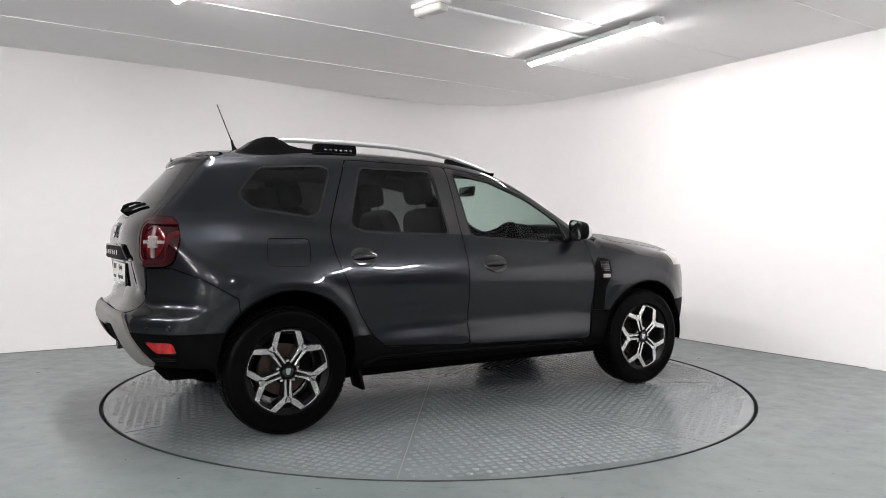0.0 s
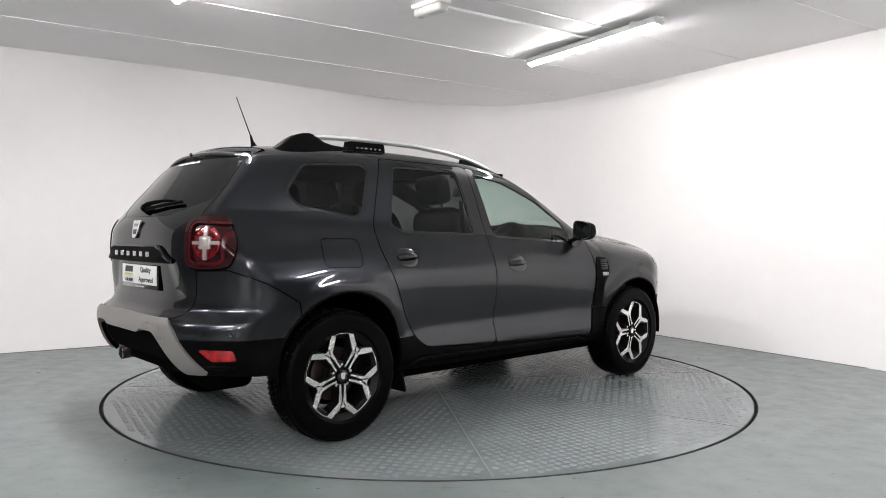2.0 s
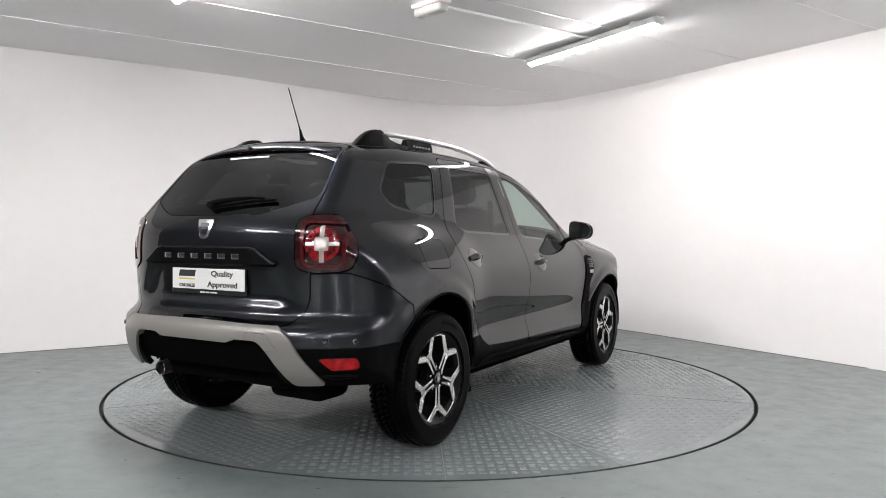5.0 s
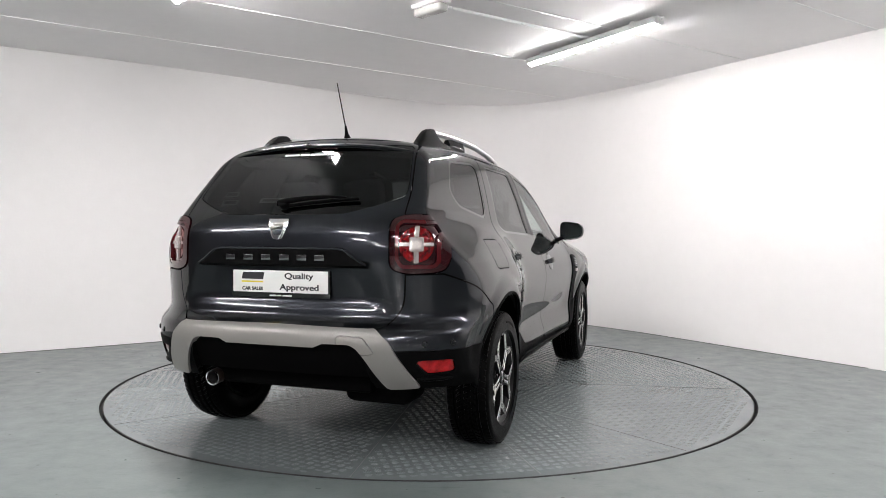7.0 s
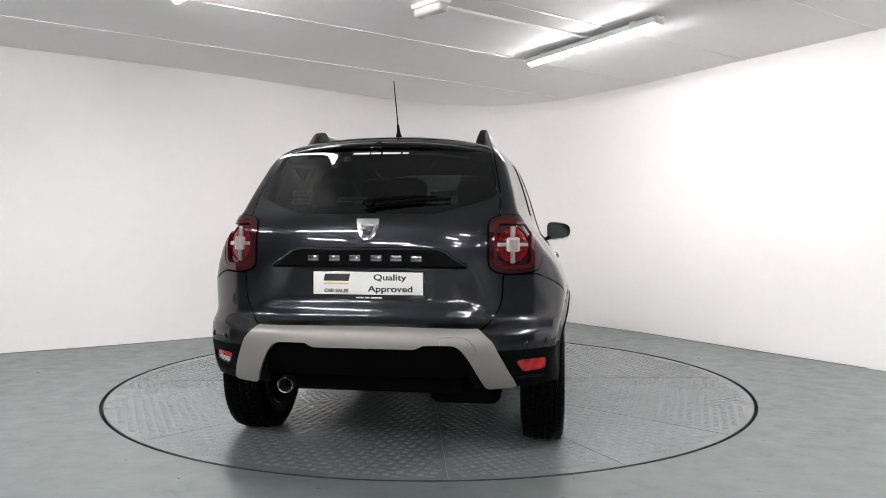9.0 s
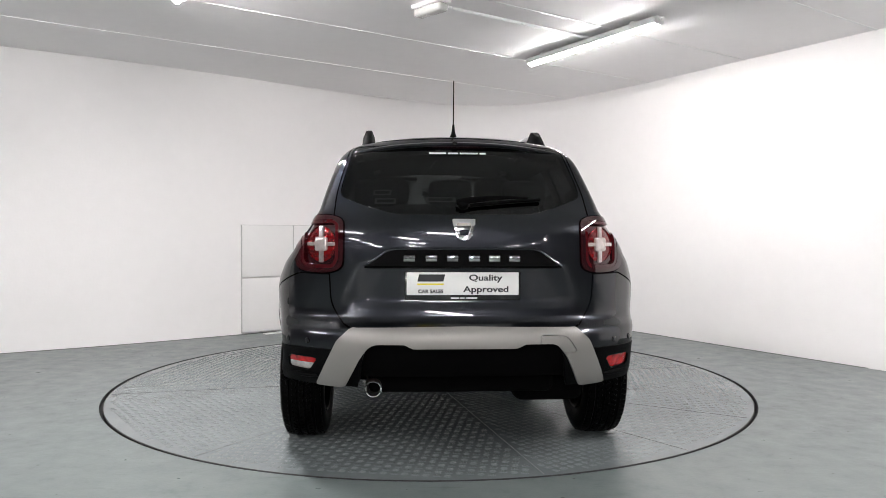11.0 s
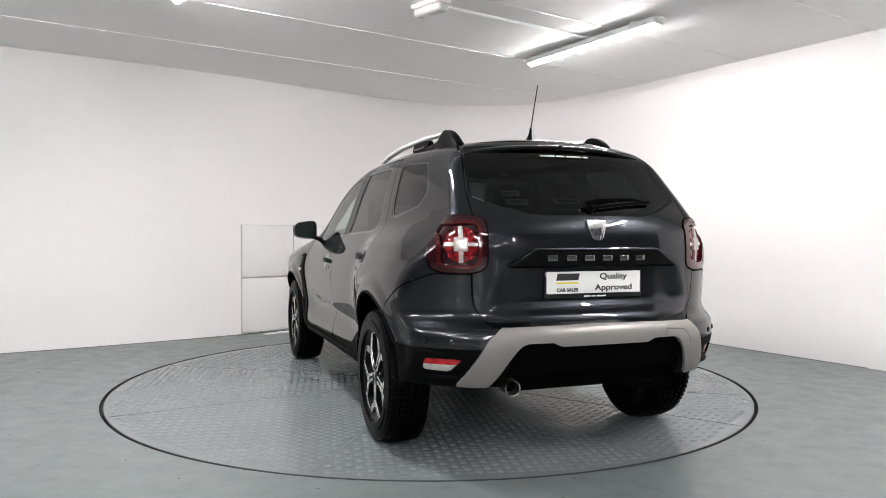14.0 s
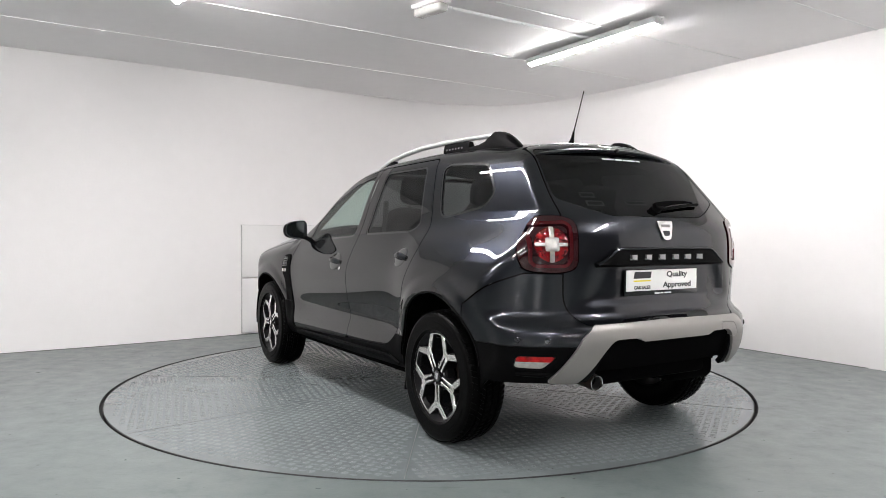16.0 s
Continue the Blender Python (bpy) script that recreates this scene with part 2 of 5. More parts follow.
def spline_plan():
    """Smooth the back corner; keep the far corners behind the camera square."""
    P = [Vector(p) for p in CORNER]
    out = [P[0]]
    for i in range(1, 15):
        a, b, c, d = P[i - 1], P[i], P[i + 1], P[min(i + 2, len(P) - 1)]
        if i == 1:
            a = b * 2 - c
        if i == 14:
            d = c * 2 - b
        for k in range(8):
            t = k / 8
            out.append(0.5 * ((2 * b) + (c - a) * t + (2 * a - 5 * b + 4 * c - d) * t * t + (3 * b - a - 3 * c + d) * t ** 3))
    return out + P[15:]


def room():
    plan = spline_plan()
    n = len(plan)
    outer = []
    for i, p in enumerate(plan):
        a, b = plan[i - 1], plan[(i + 1) % n]
        t = (b - a).normalized()
        outer.append(p + Vector((-t.y, t.x)) * 0.15)
    V, bright = [], []
    for z in (-0.02, CEIL + 0.002):
        V += [(p.x, p.y, z) for p in plan] + [(p.x, p.y, z) for p in outer]
    H = []
    for i in range(n):
        j = (i + 1) % n
        F = H if plan[i].y < -3.0 or plan[j].y < -7.5 else bright
        F += [(i, j, 2 * n + j, 2 * n + i), (n + j, n + i, 3 * n + i, 3 * n + j), (2 * n + i, 2 * n + j, 3 * n + j, 3 * n + i)]
    w = mesh_object("wall", V, bright, M_WALL, angle=30)
    tagged(mesh_object("hall_wall", V, H, M_HALL, angle=30), "unseen hall wall behind, coloured dark for its dim light", "wall", kind="structure")
    tagged(w, "white painted curved showroom wall with scuffed foot", "wall", kind="structure")
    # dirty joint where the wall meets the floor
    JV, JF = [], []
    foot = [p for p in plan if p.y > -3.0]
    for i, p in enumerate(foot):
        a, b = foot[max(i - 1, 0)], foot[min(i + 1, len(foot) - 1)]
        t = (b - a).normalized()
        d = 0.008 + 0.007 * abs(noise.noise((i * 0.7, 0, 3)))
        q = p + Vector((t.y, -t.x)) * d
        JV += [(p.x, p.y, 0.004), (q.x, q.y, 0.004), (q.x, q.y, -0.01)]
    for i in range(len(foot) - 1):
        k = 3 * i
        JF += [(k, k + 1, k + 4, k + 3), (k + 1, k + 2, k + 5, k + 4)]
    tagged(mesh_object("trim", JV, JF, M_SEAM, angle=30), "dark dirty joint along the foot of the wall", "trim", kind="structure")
    # floor with a round pit for the platform
    seg = 160
    V, F = [], []
    for k in range(seg):
        a = 2 * math.pi * k / seg
        c, s = math.cos(a), math.sin(a)
        V += [(2.246 * c, 2.246 * s, -0.05), (2.246 * c, 2.246 * s, -0.003), (2.251 * c, 2.251 * s, 0.0), (2.6 * c, 2.6 * s, 0.0), (19 * c, -4 + 19 * s, 0.0), (0.0, 0.0, -0.05)]
    for k in range(seg):
        a, b = 6 * k, 6 * ((k + 1) % seg)
        F += [(a + i, a + i + 1, b + i + 1, b + i) for i in range(4)] + [(a + 5, a, b)]
    gap = lathe([(2.19, -0.03), (2.2445, -0.03), (2.2450, -0.0015), (2.2475, -0.0005)], 160)
    moved_gap = Matrix.Rotation(radians(90), 4, "X")
    bmesh.ops.transform(gap, matrix=moved_gap, verts=gap.verts[:])
    tagged(part("pit_edge", gap, M_GAP), "black gap round the turntable", "gap", kind="structure")
    tagged(mesh_object("floor", V, F, M_FLOOR, angle=30), "grey-green painted concrete floor, scuffed", "floor", kind="structure")
    # ceiling boards with raised joint strips, in one mesh
    bm = bmesh.new()
    box_bm((40, 25.0, 0.1), (0, 7.0, CEIL + 0.05), bm=bm)
    tagged(part("ceiling", box_bm((40, 18.5, 0.1), (0, -14.75, CEIL + 0.05)), M_HALL), "unseen hall ceiling behind, coloured dark for its dim light", "ceiling", kind="structure")
    c = tagged(part("ceiling", bm, M_CEIL), "pale grey boarded ceiling with straight joints", "ceiling", kind="structure")
    turn = Matrix.Rotation(math.atan2(ALONG.y, ALONG.x), 4, "Z")
    for k in range(-9, 4):
        off = -0.44 + 1.195 * k
        bm = bmesh.new()
        wide = 0.012 if k < 1 else 0.006
        if k == -1:
            wide = 0.02
        box_bm((26, wide, 0.006), (0, 0, 0), 0.001, bm=bm)
        m = Matrix.Translation(ACROSS * off + Vector((0, 0, CEIL - 0.003))) @ turn
        bmesh.ops.transform(bm, matrix=m, verts=bm.verts[:])
        s = part("trim", bm, M_STRIP if k < 2 else M_CEIL)
        tagged(s, "thin white joint strip across the ceiling", "trim", group="ceiling joints", kind="structure")
    return w


room()


def tube_lamp(glowing):
    """Batten with one tube, two clips and end caps; along x, hung below its origin."""
    lamp = new("fluorescent_lamp")
    part("housing", box_bm((1.55, 0.104, 0.045), (0, 0, -0.0405), 0.007), M_LAMP_BODY, lamp, "white metal batten housing")
    bm, rows = bmesh.new(), []
    for x in (-0.775, -0.765, 0.765, 0.775):
        k = 0.6 if abs(x) > 0.77 else 1.0
        rows.append([bm.verts.new((x, 0.031 * u, -0.060 - 0.027 * k * (1 - abs(u) ** 2.2))) for u in (-1, -0.85, -0.6, -0.3, 0, 0.3, 0.6, 0.85, 1)])
    for p, q in zip(rows, rows[1:]):
        for k in range(8):
            bm.faces.new((p[k], p[k + 1], q[k + 1], q[k]))
    for row in (rows[0][::-1], rows[-1]):
        bm.faces.new(row)
    bm.faces.new([r[0] for r in rows] + [r[-1] for r in rows[::-1]])
    part("tube", bm, glowing, lamp, "glowing white tube")
    for x in (-0.55, 0.55):
        part("bracket", box_bm((0.05, 0.10, 0.03), (x, 0, -0.015), 0.006), M_LAMP_BODY, lamp)
    part("end_cap", box_bm((0.036, 0.070, 0.066), (0.787, 0, -0.046), 0.012), M_LAMP_BODY, lamp)
    part("end_cap", box_bm((0.024, 0.066, 0.05), (-0.782, 0, -0.044), 0.012), M_LAMP_BODY, lamp)
    part("cable_gland", cyl_bm(0.010, 0.03, (0.815, 0, -0.040), "x", 10, bevel=0.002), M_LAMP_BODY, lamp)
    return tagged(lamp, "white batten lamp with a lit fluorescent tube on the ceiling", "lamp", group="ceiling lamps")


def lamp_pose(x, y, turn=-60.0):
    return pose(x, y, CEIL, 0, 0, turn)


# the tube by the back wall is set dimmer to keep that wall even
tube_lamp(M_DIM_TUBE).matrix_basis = lamp_pose(1.31, 0.71)
LAMP = tube_lamp(M_TUBE)
LAMP.matrix_basis = lamp_pose(-1.36, -1.06)
HALL_LAMPS = [(x + 0.4 * (k % 2), y) for k, y in enumerate((-9.5, -13.0, -16.5, -20.0)) for x in (-4.6, -0.2, 4.2)]
# lamps out of view; the first is added to brighten the left wall
for x, y in [(-4.50, -3.60), (2.90, -3.00), (0.60, -7.00), (-2.40, -5.30)] + HALL_LAMPS:
    copy_thing(LAMP, lamp_pose(x, y))


def emergency_light():
    e = new("emergency_light")
    part("base", box_bm((0.30, 0.11, 0.03), (0, 0, -0.015), 0.008), M_LAMP_BODY, e)
    bm = box_bm((0.28, 0.095, 0.06), (0, 0, -0.058), 0.022, seg=3)
    part("diffuser", bm, M_DIFFUSER, e, "frosted grey diffuser")
    e.matrix_basis = pose(-0.01, -0.21, CEIL, 0, 0, -46)
    tagged(e, "unlit white emergency bulkhead light on the ceiling", "light fitting")
    c = new("conduit")
    a, b = Vector((0.09, -0.15, CEIL - 0.014)), Vector((1.31, 0.66, CEIL - 0.014))
    part("pipe", sweep([a, b], 0.013, 10), M_STRIP, c, "white plastic pipe")
    for f in (0.05, 0.5, 0.96):
        q = a.lerp(b, f)
        part("clip", box_bm((0.03, 0.034, 0.02), (0, 0, 0), 0.004, m=Matrix.Translation(q) @ Matrix.Rotation(math.atan2((b - a).y, (b - a).x), 4, "Z")), M_STRIP, c)
    tagged(c, "white plastic conduit running along the ceiling to the lamp", "conduit")


emergency_light()


def wall_panels():
    """Two rows of flush white boards on the wall, with a fallen strip at their foot."""
    q0, q1 = Vector((-2.035, 2.335)), Vector((-1.565, 2.722))
    d = (q1 - q0).normalized()
    n = Vector((d.y, -d.x))
    wide = (q1 - q0).length
    ang = math.degrees(math.atan2(d.y, d.x))
    for i in range(2):
        for lo, hi in ((0.02, 0.60), (0.615, 1.17)):
            w = wide - 0.008 if i == 0 else 0.6
            c = q0 + d * (wide / 2 if i == 0 else wide + 0.31)
            bm = box_bm((w, 0.03, hi - lo), (0, 0, 0), 0.003)
            bmesh.ops.transform(bm, matrix=pose(c.x + n.x * 0.020, c.y + n.y * 0.020, (lo + hi) / 2, 0, 0, ang), verts=bm.verts[:])
            wp = tagged(part("wall_panel", bm, M_PANEL), "white painted square board fixed to the wall", "panel", group="wall boards")
            bm = box_bm((w + 0.006, 0.026, hi - lo + 0.007), (0, 0, 0), 0.001)
            bmesh.ops.transform(bm, matrix=pose(c.x + n.x * 0.018, c.y + n.y * 0.018, (lo + hi) / 2, 0, 0, ang), verts=bm.verts[:])
            part("shadow_gap", bm, M_JOINT, wp, "dark grey joint round the board")
    c = (q0 + q1) / 2 + d * 0.12 + n * 0.13
    bm = box_bm((0.44, 0.07, 0.012), (0, 0, 0.006), 0.002)
    bmesh.ops.transform(bm, matrix=pose(c.x, c.y, 0.0, 0, 0, ang + 4), verts=bm.verts[:])
    tagged(part("floor_strip", bm, M_PANEL), "loose pale strip lying on the floor beside the wall", "strip")


wall_panels()


# ---- turning platform ----
def platform():
    t = new("turntable")
    seg = 160
    V, F, R = [(0, 0, -0.003)], [], []
    for k in range(seg):
        a = 2 * math.pi * k / seg
        c, s = math.cos(a), math.sin(a)
        V += [(2.223 * c, 2.223 * s, -0.003), (2.228 * c, 2.228 * s, -0.006), (2.228 * c, 2.228 * s, -0.05)]
    for k in range(seg):
        a, b = 1 + 3 * k, 1 + 3 * ((k + 1) % seg)
        F.append((0, a, b))
        R += [(a, a + 1, b + 1, b), (a + 1, a + 2, b + 2, b + 1)]
    mesh_object("deck", V[:], F, M_DECK, t, "grey painted steel deck", angle=40)
    mesh_object("deck_rim", V, R, M_GAP, t, "blackened steel rim", angle=40)
    # raised bars of the tread plate, each sector with its own direction
    cell = 0.049
    bars = [(-0.0148, 0.0125), (-0.0074, 0.0165), (0.0, 0.0175), (0.0074, 0.0165), (0.0148, 0.0125)]
    base = np.array([(-1, -1, 0), (1, -1, 0), (1, 1, 0), (-1, 1, 0), (-0.82, -0.5, 1), (0.82, -0.5, 1), (0.82, 0.5, 1), (-0.82, 0.5, 1)])
    quads = np.array([(4, 5, 6, 7), (0, 1, 5, 4), (1, 2, 6, 5), (2, 3, 7, 6), (3, 0, 4, 7)])
    allv, allf, count = [], [], 0
    N = 46
    for s in range(8):
        mid = radians(11 + 45 * s + 22.5)
        cs, sn = math.cos(mid), math.sin(mid)
        for i in range(0, N):
            for j in range(-21, 22):
                u, v = (i + 0.5) * cell, (j + 0.5) * cell
                r = math.hypot(u, v)
                if r > 2.178 or abs(math.atan2(v, u)) > radians(22.5) - 0.026 / max(r, 0.05):
                    continue
                odd = (i + j) % 2
                for off, half in bars:
                    q = base * (half, 0.0030, 0.0013)
                    if odd:
                        x, y = u + off, v
                        q = np.stack([-q[:, 1], q[:, 0], q[:, 2]], 1)
                    else:
                        x, y = u, v + off
                    px, py = q[:, 0] + x, q[:, 1] + y
                    allv.append(np.stack([px * cs - py * sn, px * sn + py * cs, q[:, 2] - 0.0028], 1))
                    allf.append(quads + count)
                    count += 8
    V, F = np.concatenate(allv), np.concatenate(allf)
    me = bpy.data.meshes.new("tread_plate")
    me.vertices.add(len(V))
    me.vertices.foreach_set("co", V.ravel())
    me.loops.add(len(F) * 4)
    me.loops.foreach_set("vertex_index", F.ravel().astype(np.int32))
    me.polygons.add(len(F))
    me.polygons.foreach_set("loop_start", np.arange(0, len(F) * 4, 4, dtype=np.int32))
    me.update(calc_edges=True)
    me.materials.append(M_TREAD)
    tread = new("tread_plate", me)
    tread.parent = t
    tagged(tread, "raised bars of painted tread plate", kind="stuff")
    for s in range(16):
        a = radians(11 + 22.5 * s)
        if s % 2 and s not in (9,):
            continue
        bm = box_bm((2.2, 0.004, 0.002), (1.11, 0, -0.0022), 0.0)
        bmesh.ops.transform(bm, matrix=Matrix.Rotation(a, 4, "Z"), verts=bm.verts[:])
        part("seam", bm, M_SEAM, t)
    tagged(t, "round grey steel tread-plate turntable set flush in the floor", "turntable")
    return t


TABLE = platform()

CAR = new("car")
tagged(CAR, "dark grey metallic compact SUV parked on the turntable", "car")
OFF = (-1.423, -0.053, 0.0)     # rear axle's centre, seen from the pivot


# ---- car body: one closed form, cut into panels ----
def smax(a, b, k):
    h = np.maximum(k - np.abs(a - b), 0) / k
    return np.maximum(a, b) + h * h * k * 0.25


def curve_table(pts, soft):
    """Fine table of a smooth curve through (x, value) pairs; soft is the width of the rounding, at (x, width) pairs."""
    xs, ys = np.array([p[0] for p in pts]), np.array([p[1] for p in pts])
    d = np.diff(ys) / np.diff(xs)
    m = np.empty_like(ys)
    m[1:-1] = np.where(d[1:] * d[:-1] > 0, 2 * d[1:] * d[:-1] / (d[1:] + d[:-1] + 1e-12 * np.sign(d[1:] + 1e-15)), 0)
    m[0], m[-1] = d[0], d[-1]
    x = np.arange(xs[0], xs[-1], 0.003)
    i = np.clip(np.searchsorted(xs, x) - 1, 0, len(xs) - 2)
    h = xs[i + 1] - xs[i]
    t = (x - xs[i]) / h
    y = (2 * t**3 - 3 * t**2 + 1) * ys[i] + (t**3 - 2 * t**2 + t) * h * m[i] + (-2 * t**3 + 3 * t**2) * ys[i + 1] + (t**3 - t**2) * h * m[i + 1]
    sig = np.interp(x, [q[0] for q in soft], [q[1] for q in soft])
    w = np.exp(-0.5 * ((x[None, :] - x[:, None]) / sig[:, None]) ** 2)
    # odd mirror at the ends keeps the slope there
    return x, (w @ y) / w.sum(1)


def curve(x, table):
    return np.interp(x, table[0], table[1])


SIDE = [(0.15, 0.74), (0.30, 0.80), (0.36, 0.846), (0.42, 0.852), (0.47, 0.846), (0.52, 0.838), (0.62, 0.846), (0.72, 0.859), (0.80, 0.867), (0.85, 0.864), (0.90, 0.848), (0.98, 0.813),
        (1.05, 0.776), (1.12, 0.745), (1.30, 0.690), (1.45, 0.635), (1.55, 0.580), (1.62, 0.50), (1.85, 0.3)]
TOP = [(-1.05, 1.42), (-0.75, 1.50), (-0.5, 1.548), (-0.2, 1.585), (0.1, 1.608), (0.6, 1.622), (1.1, 1.610), (1.4, 1.578), (1.6, 1.525), (2.0, 1.325), (2.25, 1.19), (2.36, 1.145),
       (2.6, 1.115), (3.0, 1.055), (3.25, 0.985), (3.42, 0.90), (3.75, 0.6)]
REAR = [(0.15, -0.45), (0.30, -0.60), (0.38, -0.705), (0.45, -0.765), (0.53, -0.80), (0.60, -0.815), (0.655, -0.805), (0.685, -0.755), (0.72, -0.732), (0.80, -0.737), (0.90, -0.744), (1.0, -0.748),
        (1.08, -0.742), (1.14, -0.728), (1.20, -0.692), (1.28, -0.622), (1.40, -0.513), (1.52, -0.408), (1.62, -0.322), (1.75, -0.215), (1.85, -0.135)]
NOSE = [(0.15, 3.30), (0.35, 3.46), (0.6, 3.51), (0.8, 3.50), (0.95, 3.44), (1.05, 3.36), (1.85, 2.9)]


SIDE = curve_table(SIDE, [(0.3, 0.012), (0.5, 0.025), (1.0, 0.030), (1.5, 0.03)])
TOP = curve_table(TOP, [(-1.0, 0.05), (1.3, 0.08), (2.0, 0.06), (3.0, 0.06)])
REAR = curve_table(REAR, [(0.3, 0.015), (0.62, 0.012), (0.75, 0.012), (0.9, 0.03), (1.12, 0.02), (1.22, 0.03), (1.35, 0.09), (1.7, 0.09)])
NOSE = curve_table(NOSE, [(0.2, 0.04), (1.5, 0.04)])


def body_field(P):
    x, y, z = P[..., 0], np.abs(P[..., 1]), P[..., 2]
    w = curve(z, SIDE)
    w = w - 0.065 * ((x - 1.05) / 1.65) ** 2 * np.clip((z - 0.95) / 0.25, 0, 1)
    rise = np.clip((z - 0.45) / 0.25, 0, 1) * np.clip((1.16 - z) / 0.14, 0, 1)
    rise = rise * rise * (3 - 2 * rise)
    w = w + 0.033 * np.exp(-((x - 0.02) / 0.42) ** 4) * rise + 0.027 * np.exp(-((x - 2.72) / 0.45) ** 4) * rise
    for ax, az, ar in ((0.015, 0.395, 0.388), (2.69, 0.375, 0.378)):
        rad = np.hypot(x - ax, z - az)
        q = np.clip((ar + 0.105 - rad) / 0.08, 0, 1)
        w = w + 0.013 * q * q * (3 - 2 * q) * np.clip((z - 0.40) / 0.1, 0, 1)
    door = np.exp(-((x - 1.32) / 0.78) ** 8)
    w = w - 0.016 * door * np.exp(-((z - 0.555) / 0.07) ** 2)
    w = w - 0.05 * np.clip((x - 2.9) / 0.6, 0, 1) ** 2
    side = y - w
    up = np.clip((z - 1.08) / 0.16, 0, 1)
    up = up * up * (3 - 2 * up)
    rear = curve(z, REAR) + (1 - up) * 0.28 * (y / 0.85) ** 4 + up * 0.235 * y * y - x
    # number plate hollow and the crease over the bumper
    step = lambda q: np.clip(q, 0, 1) ** 2 * (3 - 2 * np.clip(q, 0, 1))
    hollow = step((0.56 - (z - 0.80) * 0.5 - y) / 0.15) * step((z - 0.725) / 0.07) * step((0.962 - z) / 0.02)
    rear = rear + 0.024 * hollow
    nose = x - (curve(z, NOSE) - 0.42 * (y / 0.85) ** 3)
    top = z - (curve(x, TOP) - np.where(x > 2.3, 0.075, 0.095) * (y / 0.66) ** 2.4 + 0.02 * np.exp(-((y - 0.62) / 0.1) ** 2) * np.clip((x - 2.3) / 0.2, 0, 1))
    f = smax(side, rear, 0.05)
    f = smax(f, nose, 0.12)
    return smax(f, top, 0.07)


def shell():
    nx, ny, nz = 200, 88, 70
    idx, keys = {}, []

    def vid(i, j, k):
        if (i, j, k) not in idx:
            idx[(i, j, k)] = len(keys)
            keys.append((i, j, k))
        return idx[(i, j, k)]
    F = []
    for i in range(nx):
        for k in range(nz):
            F.append((vid(i, 0, k), vid(i + 1, 0, k), vid(i + 1, 0, k + 1), vid(i, 0, k + 1)))
            F.append((vid(i + 1, ny, k), vid(i, ny, k), vid(i, ny, k + 1), vid(i + 1, ny, k + 1)))
        for j in range(ny):
            F.append((vid(i, j, nz), vid(i + 1, j, nz), vid(i + 1, j + 1, nz), vid(i, j + 1, nz)))
    for j in range(ny):
        for k in range(nz):
            F.append((vid(0, j + 1, k), vid(0, j, k), vid(0, j, k + 1), vid(0, j + 1, k + 1)))
            F.append((vid(nx, j, k), vid(nx, j + 1, k), vid(nx, j + 1, k + 1), vid(nx, j, k + 1)))
    K = np.array(keys, float) / (nx, ny, nz)
    out = np.array((-1.05, -1.1, 0.15)) + K * np.array((4.85, 2.2, 1.7))
    inn = np.array((-0.15, -0.35, 0.55)) + K * np.array((2.5, 0.7, 0.42))
    lo, hi = np.zeros(len(K)), np.ones(len(K))
    for _ in range(26):
        mid = (lo + hi) / 2
        inside = body_field(inn + (out - inn) * mid[:, None]) < 0
        lo, hi = np.where(inside, mid, lo), np.where(inside, hi, mid)
    V = inn + (out - inn) * lo[:, None]
    Q = np.array(F)
    T = np.concatenate([Q[:, (0, 1, 2)], Q[:, (0, 2, 3)]])
    return V, T


def gradient(V):
    e = 0.004
    g = np.stack([body_field(V + d) - body_field(V - d) for d in np.eye(3) * e], 1)
    return g / np.maximum(np.linalg.norm(g, axis=1, keepdims=True), 1e-9)


def cut(V, T, f, gap=0.0):
    """Split a triangle mesh along f = 0 into the inside (f < -gap) and the outside (f > gap)."""
    val = f(V)

    def keep(s):
        inside = s < 0
        cnt = inside[T].sum(1)
        full = T[cnt == 3]
        nv, extra, tris = [], {}, []

        def mid(a, b):
            key = (a, b) if a < b else (b, a)
            if key not in extra:
                t = s[a] / (s[a] - s[b])
                nv.append(V[a] + (V[b] - V[a]) * t)
                extra[key] = len(V) + len(nv) - 1
            return extra[key]
        for tri, c in zip(T[(cnt == 1) | (cnt == 2)], cnt[(cnt == 1) | (cnt == 2)]):
            a, b, d = (int(q) for q in tri)
            for _ in range(3):
                if inside[a] == (c == 1) and inside[b] != inside[a] and inside[d] != inside[a]:
                    break
                a, b, d = b, d, a
            p, q = mid(a, b), mid(a, d)
            if c == 1:
                tris.append((a, p, q))
            else:
                tris += [(p, b, d), (p, d, q)]
        W = np.concatenate([V, np.array(nv)]) if nv else V
        A = np.concatenate([full, np.array(tris, int)]) if tris else full
        used = np.unique(A)
        remap = np.full(len(W), -1)
        remap[used] = np.arange(len(used))
        return W[used], remap[A]
    return keep(val + gap), keep(-val + gap)


def poly_field(pts):
    """Signed distance to a closed outline, negative inside."""
    P = np.array(pts, float)
    A, B = P, np.roll(P, -1, 0)

    def f(u, v):
        best = np.full(u.shape, 1e9)
        inside = np.zeros(u.shape, bool)
        for (ax, ay), (bx, by) in zip(A, B):
            ex, ey = bx - ax, by - ay
            t = np.clip(((u - ax) * ex + (v - ay) * ey) / max(ex * ex + ey * ey, 1e-12), 0, 1)
            best = np.minimum(best, (u - ax - ex * t) ** 2 + (v - ay - ey * t) ** 2)
            hit = ((ay > v) != (by > v)) & (u < (bx - ax) * (v - ay) / (by - ay + 1e-15) + ax)
            inside ^= hit
        return np.sqrt(best) * np.where(inside, -1, 1)
    return f


